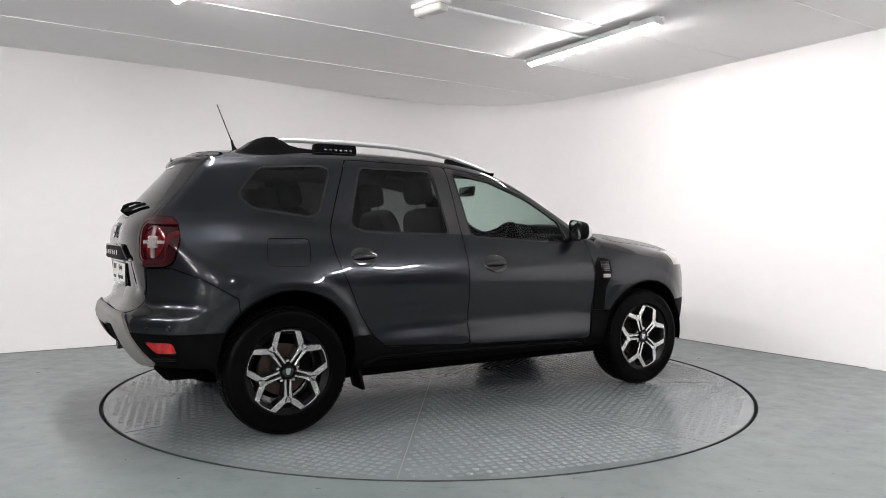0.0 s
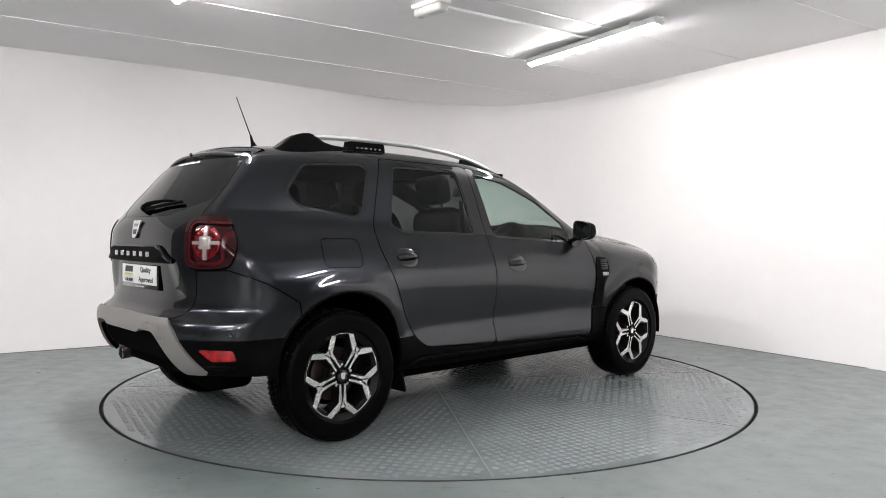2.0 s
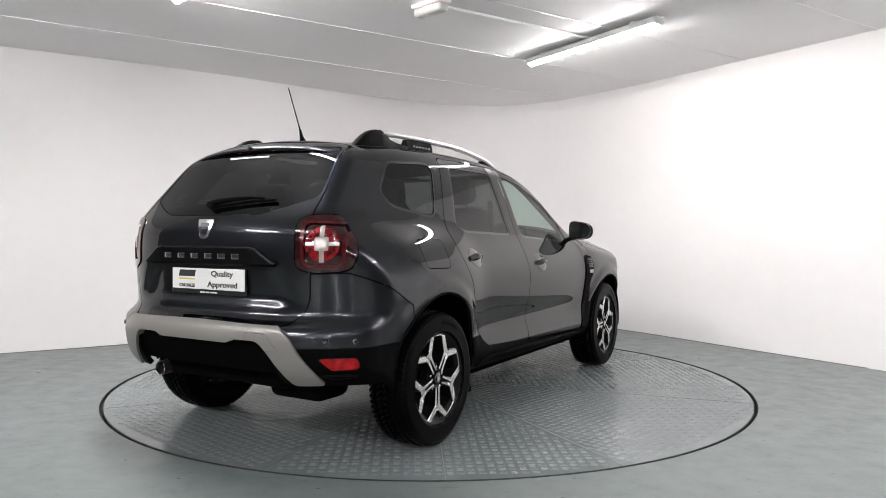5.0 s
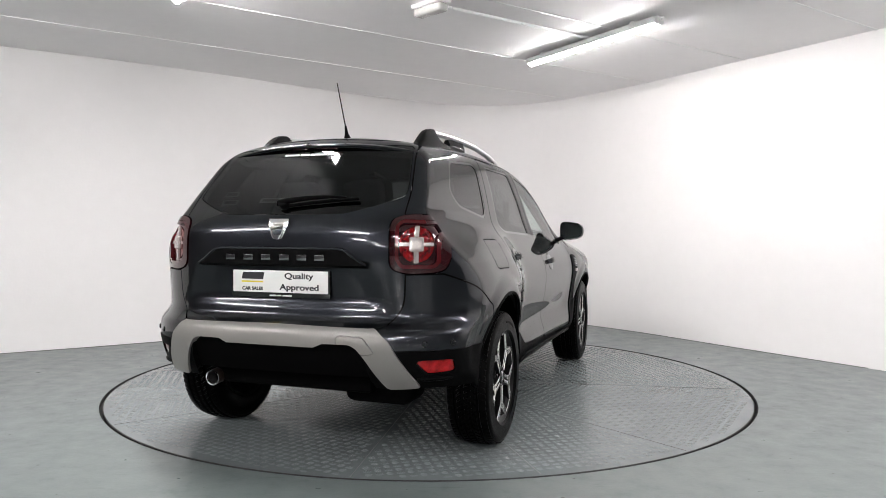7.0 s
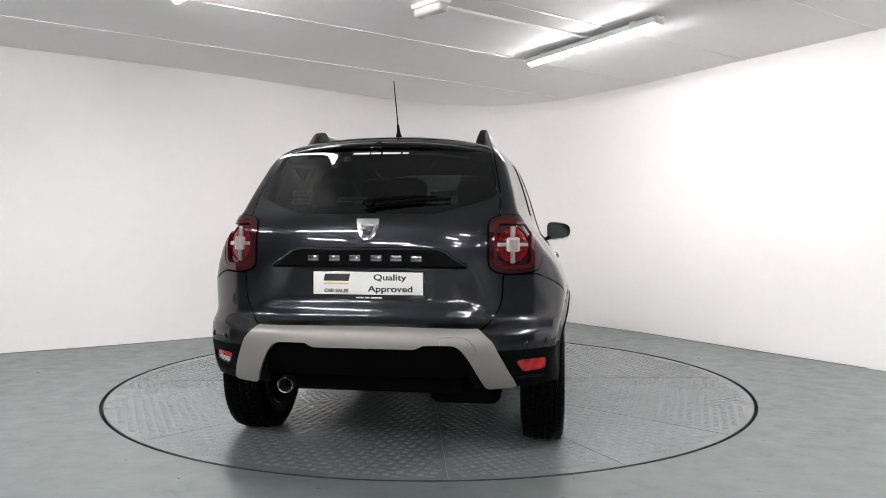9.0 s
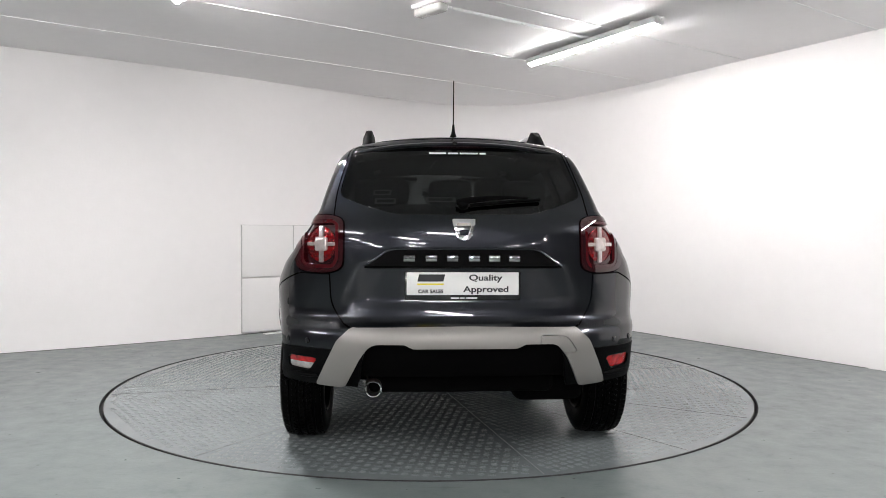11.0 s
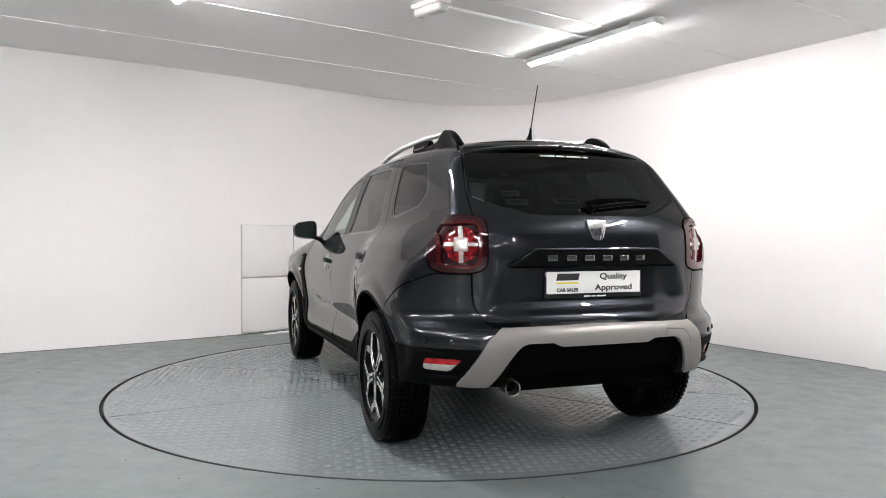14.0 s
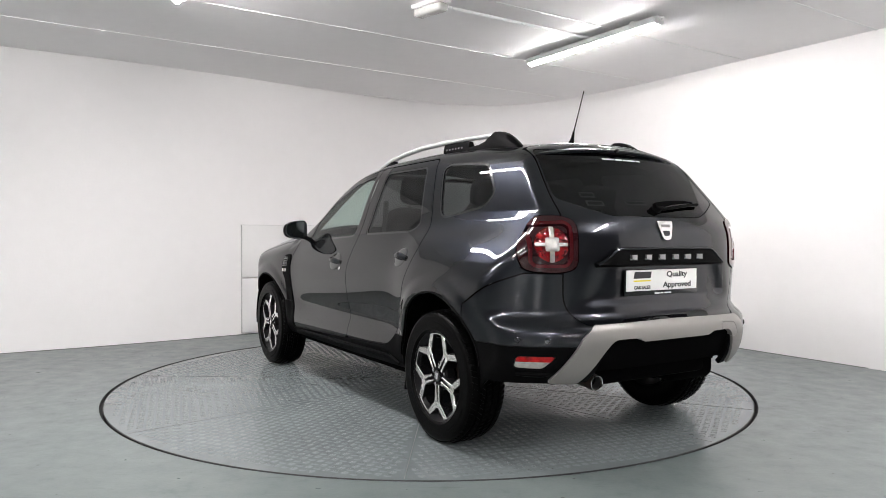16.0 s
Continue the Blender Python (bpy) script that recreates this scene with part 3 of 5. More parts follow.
def side_region(pts, r=0.02, grow=0.0, sign=0, ymin=0.3):
    f = poly_field(rounded(pts, r))

    def g(V):
        y = np.abs(V[:, 1]) if sign == 0 else sign * V[:, 1]
        return np.maximum(f(V[:, 0], V[:, 2]) - grow, ymin - y)
    return g


def rear_region(pts, r=0.02, grow=0.0, xmax=0.0, mirror=False):
    f = poly_field(rounded(pts, r))

    def g(V):
        y = np.abs(V[:, 1]) if mirror else V[:, 1]
        return np.maximum(f(y, V[:, 2]) - grow, V[:, 0] - xmax)
    return g


def top_region(pts, r=0.03, zmin=0.9):
    f = poly_field(rounded(pts, r))
    return lambda V: np.maximum(f(V[:, 0], np.abs(V[:, 1])), zmin - V[:, 2])


def panel(name, VT, mat, parent, label="", raise_by=0.0, thick=0.012, loc=OFF):
    """A sheet-metal panel with a turned-in edge."""
    V, T = VT
    if len(T) == 0:
        return None
    n = gradient(V)
    V = V + n * raise_by
    verts, faces = list(V), [tuple(t) for t in T]
    if thick:
        e = np.concatenate([T[:, (0, 1)], T[:, (1, 2)], T[:, (2, 0)]])
        key = np.sort(e, 1)
        _, first, counts = np.unique(key, axis=0, return_index=True, return_counts=True)
        ring, inner = {}, {}
        for a, b in e[first[counts == 1]]:
            for v in (int(a), int(b)):
                if v not in ring:
                    ring[v] = len(verts)
                    verts.append(V[v])
                    inner[v] = len(verts)
                    verts.append(V[v] - n[v] * (thick + raise_by))
            faces.append((ring[int(b)], ring[int(a)], inner[int(a)], inner[int(b)]))
    ob = mesh_object(name, verts, faces, mat, parent, label, angle=None, loc=loc)
    nn = np.zeros((len(verts), 3))
    nn[:len(n)] = n
    ob.data.normals_split_custom_set_from_vertices([tuple(q) for q in nn])
    return ob


def split_sides(VT):
    V, T = VT
    c = V[T].mean(1)[:, 1]
    out = []
    for m in (c < 0, c >= 0):
        A = T[m]
        used = np.unique(A)
        remap = np.full(len(V), -1)
        remap[used] = np.arange(len(used))
        out.append((V[used], remap[A]))
    return out


Q_WIN = [(-0.205, 1.30), (-0.075, 1.452), (0.285, 1.474), (0.33, 1.455), (0.235, 1.205), (0.19, 1.182), (-0.14, 1.232)]
R_WIN = [(0.425, 1.135), (0.53, 1.474), (1.015, 1.472), (1.072, 1.088), (0.50, 1.105)]
F_WIN = [(1.185, 1.472), (1.45, 1.428), (1.77, 1.305), (1.995, 1.165), (2.03, 1.035), (1.25, 1.075)]
R_DOOR = [(0.445, 1.528), (0.367, 1.328), (0.285, 1.09), (0.278, 1.0), (0.31, 0.88), (0.424, 0.634), (0.53, 0.481), (0.60, 0.43), (1.178, 0.40), (1.165, 0.82), (1.172, 1.08), (1.13, 1.518)]
F_DOOR = [(1.13, 1.518), (1.172, 1.08), (1.165, 0.82), (1.178, 0.40), (2.17, 0.365), (2.20, 0.67), (2.197, 0.87), (2.185, 1.05), (2.05, 1.19), (1.80, 1.335), (1.50, 1.460)]
GATE = [(0.0, 0.668), (0.525, 0.662), (0.597, 0.76), (0.605, 0.92), (0.60, 1.05), (0.585, 1.18), (0.582, 1.27), (0.528, 1.52), (0.46, 1.545), (0.0, 1.565)]
GATE = GATE + [(-y, z) for y, z in GATE[::-1] if y]
R_GLASS = [(0.0, 1.172), (0.31, 1.174), (0.42, 1.205), (0.566, 1.258), (0.556, 1.33), (0.513, 1.515), (0.0, 1.535)]
R_GLASS = R_GLASS + [(-y, z) for y, z in R_GLASS[::-1] if y]
SKID = [(0.0, 0.668), (0.50, 0.662), (0.56, 0.615), (0.665, 0.405), (0.53, 0.40), (0.458, 0.54), (0.425, 0.585), (0.395, 0.600), (0.26, 0.600), (0.235, 0.583), (0.0, 0.583)]
SKID = SKID + [(-y, z) for y, z in SKID[::-1] if y]
LAMP_R = [(0.538, 0.925), (0.535, 1.15), (0.60, 1.172), (0.80, 1.165), (0.84, 1.04), (0.80, 0.915), (0.62, 0.902)]


def refine(V, T):
    """Split every triangle into four."""
    e = np.sort(np.concatenate([T[:, (0, 1)], T[:, (1, 2)], T[:, (2, 0)]]), 1)
    u, inv = np.unique(e, axis=0, return_inverse=True)
    inv = inv.reshape(-1) + len(V)
    n = len(T)
    a, b, c = inv[:n], inv[n:2 * n], inv[2 * n:]
    W = np.concatenate([V, V[u].mean(1)])
    return W, np.concatenate([np.stack(q, 1) for q in ((T[:, 0], a, c), (a, T[:, 1], b), (c, b, T[:, 2]), (a, b, c))])


def find_x(y, z):
    lo, hi = np.full(len(y), 0.0), np.full(len(y), -1.2)
    for _ in range(28):
        m = (lo + hi) / 2
        inside = body_field(np.stack([m, y, z], 1)) < 0
        lo, hi = np.where(inside, m, lo), np.where(inside, hi, m)
    return lo


def rear_slab(name, side, y0, y1, z0, z1, out, deep, mat, parent, label="", soft=0.003):
    """A small slab that follows the rear surface, with a rounded rim."""
    n = 7
    V, F = [], []
    loops = [(0.0, out), (0.55, out + 0.0005), (0.9, out), (1.0, out - 0.003), (1.0, out - deep)]
    cy, cz, hy, hz = (y0 + y1) / 2, (z0 + z1) / 2, (y1 - y0) / 2, (z1 - z0) / 2
    outline = rounded([(-hy, -hz), (hy, -hz), (hy, hz), (-hy, hz)], max(soft, 0.003), 4)
    k = len(outline)
    for f, o in loops:
        yy = np.array([side * (cy + u * f) for u, v in outline])
        zz = np.array([cz + v * f for u, v in outline])
        P = np.stack([find_x(yy, zz), yy, zz], 1)
        V += list(P + gradient(P) * o)
    for i in range(len(loops) - 1):
        F += [(i * k + j, i * k + (j + 1) % k, (i + 1) * k + (j + 1) % k, (i + 1) * k + j)[::side] for j in range(k)]
    return mesh_object(name, V, F, mat, parent, label, angle=40)


def car_body():
    M = shell()
    arch_r = lambda V: np.maximum(np.hypot(V[:, 0] - 0.015, V[:, 2] - 0.395) - 0.388, 0.5 - np.abs(V[:, 1]))
    arch_f = lambda V: np.maximum(np.hypot(V[:, 0] - 2.69, V[:, 2] - 0.375) - 0.378, 0.5 - np.abs(V[:, 1]))
    floor_line = lambda V: np.interp(V[:, 0], [-0.9, -0.42, -0.38, 0.4, 2.2, 3.0, 3.5], [0.395, 0.395, 0.36, 0.315, 0.295, 0.30, 0.34]) + 0.035 * ((np.abs(V[:, 1]) < 0.47) & (V[:, 0] < -0.4)) - V[:, 2]
    M = cut(*M, floor_line)[0]
    M = cut(*M, arch_r)[1]
    M = cut(*M, arch_f)[1]
    whole = M
    g = 0.0032
    # tail lamps
    lamp_side = poly_field([(-1.2, 0.86), (-0.60, 0.895), (-0.565, 0.93), (-0.53, 1.05), (-0.527, 1.13), (-0.56, 1.19), (-1.2, 1.24)])
    lamp_back = rear_region(LAMP_R, 0.05, mirror=True, xmax=-0.3)
    lamp = lambda V: smax(lamp_side(V[:, 0], V[:, 2]), lamp_back(V), 0.02)
    L, M = cut(*M, lamp, g)
    L = refine(*refine(*L))
    for s, half in zip((-1, 1), split_sides(L)):
        inner_pts = rounded([(0.562, 0.965), (0.560, 1.125), (0.585, 1.148), (0.715, 1.142), (0.738, 1.12), (0.740, 0.955), (0.715, 0.93), (0.585, 0.93)], 0.035)
        inner = lambda V, f=poly_field(inner_pts): f(np.abs(V[:, 1]), V[:, 2])
        inn, outer = cut(*half, inner, 0.0)
        body = panel("tail_lamp", outer, M_RED_DARK, CAR, "dark red tail lamp with a clear cross", 0.006, 0.03)
        core, rim = cut(*inn, lambda V, f=inner: f(V) + 0.015, 0.0)
        panel("lens_ring", rim, M_RED, body, "red light guide ring", 0.004, 0.02, None)
        cy, cz = 0.648, 1.038
        disc = lambda V: np.hypot(np.abs(V[:, 1]) - cy, (V[:, 2] - cz) * 0.85) - 0.070
        hot, rest = cut(*core, disc, 0.0)
        for qy in (-1, 1):
            for qz in (-1, 1):
                one = cut(*hot, lambda V: np.maximum(0.006 - qy * (np.abs(V[:, 1]) - cy), 0.006 - qz * (V[:, 2] - cz)), 0.0)[0]
                panel("reflector", one, M_RED_CORE, body, "red reflector", -0.012, 0.006, None)
        panel("bezel", rest, M_RED_DARK, body, "dark bezel", -0.01, 0.0, None)
        panel("bezel", hot, M_GAP, body, "black lamp base", -0.02, 0.0, None)
        for y0, y1, z0, z1 in ((cy - 0.010, cy + 0.010, cz + 0.030, cz + 0.085), (cy - 0.010, cy + 0.010, cz - 0.085, cz - 0.030), (cy + 0.026, cy + 0.068, cz - 0.009, cz + 0.009), (cy - 0.068, cy - 0.026, cz - 0.009, cz + 0.009)):
            rear_slab("cross_bar", s, y0, y1, z0, z1, -0.004, 0.012, M_CLEAR, body, "clear cross bar")
        rear_slab("clear_lens", s, cy - 0.028, cy + 0.028, cz - 0.032, cz + 0.032, 0.001, 0.015, M_CLEAR, body, "clear square lens", 0.009)
    # tailgate with its window
    G, M = cut(*M, rear_region(GATE, 0.05, xmax=-0.25), g)
    glass, G = cut(*G, rear_region(R_GLASS, 0.03, xmax=-0.25), 0.0015)
    gate = panel("tailgate", G, M_PAINT, CAR)
    panel("rear_window", glass, G_REAR, gate, "dark tinted rear window", -0.002, 0.0, None)
    # bumper
    S, M = cut(*M, rear_region(SKID, 0.018, xmax=-0.35), 0.0005)
    bumper_line = poly_field([(-1.3, 0.885), (-0.575, 0.905), (-0.43, 0.842), (-0.27, 0.745), (-0.2, 0.2), (-1.3, 0.2)])
    B, M = cut(*M, lambda V: bumper_line(V[:, 0], V[:, 2]), g)
    lower, upper = cut(*B, lambda V: V[:, 2] - 0.572 - 0.034 * (np.abs(V[:, 1]) < 0.47), 0.0012)
    halves = split_sides(upper)
    bumper = panel("rear_bumper", halves[0], M_PAINT, CAR)
    panel("rear_bumper", halves[1], M_PAINT, CAR)
    flex = rear_region([(0.655, 0.527), (0.80, 0.527), (0.80, 0.468), (0.70, 0.462)], 0.012, mirror=True, xmax=-0.45)
    refl, lower = cut(*lower, flex, 0.001)
    right, left = split_sides(refl)
    panel("rear_reflector", right, M_RED_BRIGHT, bumper, "red rear fog lamp", -0.006, 0.01, None)
    white, red = cut(*left, lambda V: V[:, 2] - 0.497, 0.0)
    panel("rear_reflector", red, M_RED_BRIGHT, bumper, "red rear reflector", -0.006, 0.01, None)
    panel("reversing_lamp", white, M_CLEAR, bumper, "clear reversing lamp", -0.006, 0.01, None)
    recess = rear_region([(0.47, 0.39), (0.45, 0.54), (0.42, 0.61), (-0.42, 0.61), (-0.45, 0.54), (-0.47, 0.39)], 0.03, xmax=-0.3)
    low_in, low_out = cut(*lower, recess, 0.0)
    for half in split_sides(low_out):
        panel("lower_bumper", half, M_BLACK, bumper, "grained black plastic lower bumper", 0.003, 0.02, None)
    # the recess takes a darker black than the bumper, as painted shade
    panel("bumper_recess", low_in, M_LINER, bumper, "black plastic recess, coloured darker for its shade", -0.03, 0.0, None)
    S = refine(*S)
    tow, S = cut(*S, rear_region([(-0.335, 0.635), (-0.455, 0.63), (-0.505, 0.565), (-0.40, 0.555), (-0.335, 0.60)], 0.02, xmax=-0.3), 0.0012)
    skid = panel("skid_plate", S, M_SILVER, bumper, "satin silver skid plate", 0.016, 0.03, None)
    panel("tow_eye_cover", tow, M_SILVER, skid, "silver tow eye cover", 0.016, 0.01, None)
    # glass of the doors and the quarter windows, each with a black seal
    pieces = {}
    for name, pts, mat, r in (("quarter_window", Q_WIN, G_DARK, 0.035), ("rear_door_window", R_WIN, G_DARK, 0.03), ("front_door_window", F_WIN, G_FRONT, 0.025)):
        f = side_region(pts, r)
        pane, M = cut(*M, f, 0.0)
        seal, M = cut(*M, lambda V, f=f: f(V) - 0.014, 0.0)
        pieces[name] = (split_sides(pane), split_sides(seal), mat)
    parents = {}
    for name, pts in (("rear_door", R_DOOR), ("front_door", F_DOOR)):
        D, M = cut(*M, side_region(pts, 0.03), g)
        if name == "front_door":
            pillar = side_region([(1.0, 1.085), (1.245, 1.075), (1.18, 1.6), (1.0, 1.6)], 0.01)
        else:
            pillar = side_region([(1.07, 1.085), (1.25, 1.075), (1.18, 1.6), (1.01, 1.6)], 0.01)
        film, D = cut(*D, pillar, 0.0)
        parents[name] = []
        for half, fl in zip(split_sides(D), split_sides(film)):
            d = panel(name, half, M_PAINT, CAR)
            panel("pillar_film", fl, M_FILM, d, "matt black pillar film", 0.0005, 0.0, None)
            parents[name].append(d)
    for name, (panes, seals, mat) in pieces.items():
        for k in range(2):
            host = CAR if name == "quarter_window" else parents[name.replace("_window", "")][k]
            loc = OFF if host is CAR else None
            w = panel("window" if host is not CAR else name, panes[k], mat, host, "green-tinted side glass" if mat is G_FRONT else "dark privacy glass", -0.004, 0.0, loc)
            panel("seal", seals[k], M_GLOSS, host if host is not CAR else w, "black rubber window seal", -0.001, 0.012, None if host is not CAR else None)
    # fuel flap
    flap, M = cut(*M, side_region([(-0.09, 1.058), (0.147, 1.056), (0.125, 0.905), (-0.112, 0.912)], 0.03, sign=-1), 0.002)
    panel("fuel_flap", flap, M_PAINT, CAR, "square fuel flap")
    # windscreen and bonnet
    screen, M = cut(*M, top_region([(1.52, -0.1), (1.50, 0.49), (1.62, 0.525), (2.22, 0.63), (2.30, 0.58), (2.33, -0.1)], 0.05, 1.05), 0.0)
    panel("windscreen", screen, G_FRONT, CAR, "green-tinted windscreen", -0.004, 0.0)
    bon, M = cut(*M, top_region([(2.34, -0.1), (2.31, 0.66), (2.5, 0.74), (3.1, 0.70), (3.36, 0.5), (3.40, -0.1)], 0.05, 0.85), g)
    panel("bonnet", bon, M_PAINT, CAR)
    # black cladding
    sill, M = cut(*M, side_region([(0.3, 0.2), (0.3, 0.503), (0.53, 0.503), (0.60, 0.44), (1.178, 0.408), (2.17, 0.372), (2.20, 0.56), (2.34, 0.56), (2.42, 0.2)], 0.01), 0.001)
    for half in split_sides(sill):
        panel("sill_cladding", half, M_BLACK, CAR, "grained black plastic sill", 0.006, 0.03)
    trim, M = cut(*M, side_region([(2.205, 0.55), (2.205, 0.87), (2.235, 0.925), (2.335, 0.91), (2.345, 0.80), (2.30, 0.72), (2.30, 0.55)], 0.015), 0.001)
    for half in split_sides(trim):
        panel("fender_trim", half, M_BLACK, CAR, "black plastic fender vent trim", 0.006, 0.03)
    front, M = cut(*M, lambda V: np.maximum(2.95 - V[:, 0], V[:, 2] - 0.60), g)
    panel("front_bumper", front, M_BLACK, CAR, "black front bumper")
    panel("body_shell", M, M_PAINT, CAR)
    # dark inner skin, open at the windows; backs the panel gaps as painted shade
    V, T = whole
    for f in (side_region(Q_WIN, 0.03, 0.008), side_region(R_WIN, 0.03, 0.008), side_region(F_WIN, 0.02, 0.008), rear_region(R_GLASS, 0.03, -0.012, xmax=-0.25), rear_region(GATE, 0.05, -0.0, xmax=-9),
              top_region([(1.52, -0.1), (1.50, 0.49), (1.62, 0.525), (2.22, 0.63), (2.30, 0.58), (2.33, -0.1)], 0.05, 1.05)):
        V, T = cut(V, T, f, 0.0)[1]
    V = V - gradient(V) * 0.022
    mesh_object("inner_skin", V, [tuple(t) for t in T], M_LINER, CAR, "black inner trim, also backing the panel gaps as shade", angle=None, loc=OFF)


car_body()


# ---- on the body's surface ----
def side_y(x, z, s=-1):
    """Half width of the body at x, z."""
    lo, hi = 0.2, 1.2
    for _ in range(30):
        m = (lo + hi) / 2
        lo, hi = (m, hi) if body_field(np.array([[x, m, z]]))[0] < 0 else (lo, m)
    return s * lo


def rear_x(y, z):
    lo, hi = 0.2, -1.2
    for _ in range(30):
        m = (lo + hi) / 2
        lo, hi = (m, hi) if body_field(np.array([[m, y, z]]))[0] < 0 else (lo, m)
    return lo


def on_rear(y, z, out=0.0):
    x = rear_x(y, z)
    n = gradient(np.array([[x, y, z]]))[0]
    return Vector((x, y, z)) + Vector(n) * out, Vector(n)


def on_side(x, z, s=-1, out=0.0):
    y = side_y(x, z, s)
    n = gradient(np.array([[x, y, z]]))[0]
    return Vector((x, y, z)) + Vector(n) * out, Vector(n)


def facing(p, n, up=(0, 0, 1)):
    """Matrix with z along n and y upwards."""
    z = n.normalized()
    x = Vector(up).cross(z).normalized()
    y = z.cross(x)
    m = Matrix((x, y, z)).transposed().to_4x4()
    m.translation = p
    return m


def moved(bm, m):
    bmesh.ops.transform(bm, matrix=m, verts=bm.verts[:])
    return bm


# ---- wheels ----
def ribbon(bm, pts, widths, y0, y1, bev=0.002):
    """A flat bar in the wheel's plane along pts (x, z), from depth y0 to the face y1."""
    rows = []
    for i, (x, z) in enumerate(pts):
        a, b = Vector(pts[max(i - 1, 0)]), Vector(pts[min(i + 1, len(pts) - 1)])
        t = (b - a).normalized()
        n = Vector((-t.y, t.x))
        w = widths[i] / 2
        row = [bm.verts.new((x + n.x * k, d, z + n.y * k)) for k, d in ((-w, y0), (-w, y1 + bev), (-w + bev, y1), (w - bev, y1), (w, y1 + bev), (w, y0))]
        rows.append(row)
    for a, b in zip(rows, rows[1:]):
        for k in range(5):
            bm.faces.new((a[k], a[k + 1], b[k + 1], b[k]))
    bm.faces.new(rows[0][::-1]), bm.faces.new(rows[-1])


def polar(r, deg):
    return (r * math.cos(radians(deg)), r * math.sin(radians(deg)))


def wheel():
    """Alloy wheel with five forked spokes and a road tyre; its outer face looks to -y, its centre is the origin."""
    w = part("wheel", lathe([(0.205, 0.10), (0.215, 0.105), (0.212, 0.09), (0.196, 0.06), (0.19, -0.02), (0.200, -0.075), (0.226, -0.094), (0.232, -0.0985), (0.236, -0.097)], 64), M_RIM_DARK, CAR, "dark painted alloy wheel barrel")
    prof = [(0.218, 0.095), (0.235, 0.104), (0.275, 0.111), (0.31, 0.108), (0.331, 0.096), (0.339, 0.075)]
    for o in (0.055, 0.018, -0.018, -0.055):
        prof += [(0.3405, o + 0.009), (0.334, o + 0.005), (0.334, o - 0.005), (0.3405, o - 0.009)]
    prof += [(0.339, -0.075), (0.331, -0.096), (0.322, -0.1045), (0.31, -0.1085), (0.30, -0.1075), (0.275, -0.1125), (0.252, -0.110), (0.246, -0.1115), (0.243, -0.109), (0.238, -0.105), (0.234, -0.099), (0.224, -0.085)]
    tyre = part("tyre", lathe(prof, 96), M_RUBBER, w, "black road tyre", angle=50)
    bm = bmesh.new()
    for k in range(72):
        for o, wide, skew, r in ((0.083, 0.030, 0.006, 0.3385), (-0.083, 0.030, -0.006, 0.3385), (0.0365, 0.026, 0.008, 0.3425), (-0.0365, 0.026, -0.008, 0.3425), (0.0, 0.024, 0.004, 0.3430)):
            a = 2 * math.pi * (k + (0.5 if o > 0 else 0)) / 72
            half = 0.0105
            vs = []
            for dr, sc in ((-0.008, 1.0), (0.0035, 0.86)):
                for u, v in ((-1, -1), (1, -1), (1, 1), (-1, 1)):
                    ang = a + (u * half * sc + v * skew) / 0.34
                    rr = r + dr - (0.006 if abs(o) > 0.05 and v * o > 0 else 0)
                    vs.append(bm.verts.new((rr * math.cos(ang), o + v * wide / 2 * sc, rr * math.sin(ang))))
            for f in ((4, 5, 6, 7), (0, 1, 5, 4), (1, 2, 6, 5), (2, 3, 7, 6), (3, 0, 4, 7)):
                bm.faces.new([vs[i] for i in f])
    tread = part("tread", bm, M_RUBBER, w, "tread blocks of the tyre", angle=30)
    tagged(tread, kind="stuff")
    # raised lettering band of the sidewall as plain bars
    bm = bmesh.new()
    for base, n in ((60, 9), (300, 11)):
        for k in range(n):
            c, a = polar(0.285, base + k * 3.4), base + k * 3.4
            box_bm((0.020, 0.002, 0.010), (0, 0, 0), 0.0, Matrix.Translation((c[0], -0.1127, c[1])) @ Matrix.Rotation(radians(-a - 90), 4, "Y"), bm)
    tagged(part("sidewall_mark", bm, M_BLACK, w, "raised bars on the sidewall"), kind="stuff")
    for k in range(5):
        a = 270 + 72 * k
        # machined faces, black flanks behind them
        for y0, y1, grow, mat, name in ((-0.02, -0.0905, 0.006, M_RIM_DARK, "spoke_flank"), (-0.0885, -0.0925, 0.0, M_RIM, "spoke")):
            bm = bmesh.new()
            for s in (-1, 1):
                def at(r, off):
                    c, n = polar(r, a), polar(1, a + 90)
                    return (c[0] + n[0] * off * s, c[1] + n[1] * off * s)
                e = polar(0.230, a + s * 23.0)
                ribbon(bm, [at(0.046, 0.0145), at(0.095, 0.0135), at(0.142, 0.0135), at(0.164, 0.030), e], [0.012 + grow, 0.0125 + grow, 0.023 + grow, 0.033 + grow, 0.029 + grow], y0, y1)
            ribbon(bm, [at(0.136, 0.0), at(0.152, 0.0), at(0.166, 0.0)], [0.022 + grow, 0.036 + grow, 0.044 + grow], y0, y1)
            part(name, bm, mat, w, "machined silver forked spoke" if mat is M_RIM else "", angle=25)
        bm = bmesh.new()
        arc = [polar(0.2245, a + d) for d in np.linspace(21.5, 50.5, 9)]
        ribbon(bm, arc, [0.011] * 9, -0.07, -0.0925)
        part("rim_arc", bm, M_RIM, w, "machined silver rim edge", angle=25)
        bm = bmesh.new()
        ribbon(bm, [polar(0.228, a + d) for d in np.linspace(-15, 15, 8)], [0.006] * 8, -0.07, -0.088)
        part("rim_arc", bm, M_RIM, w, "machined silver rim edge", angle=25)
        c = polar(0.057, a + 36)
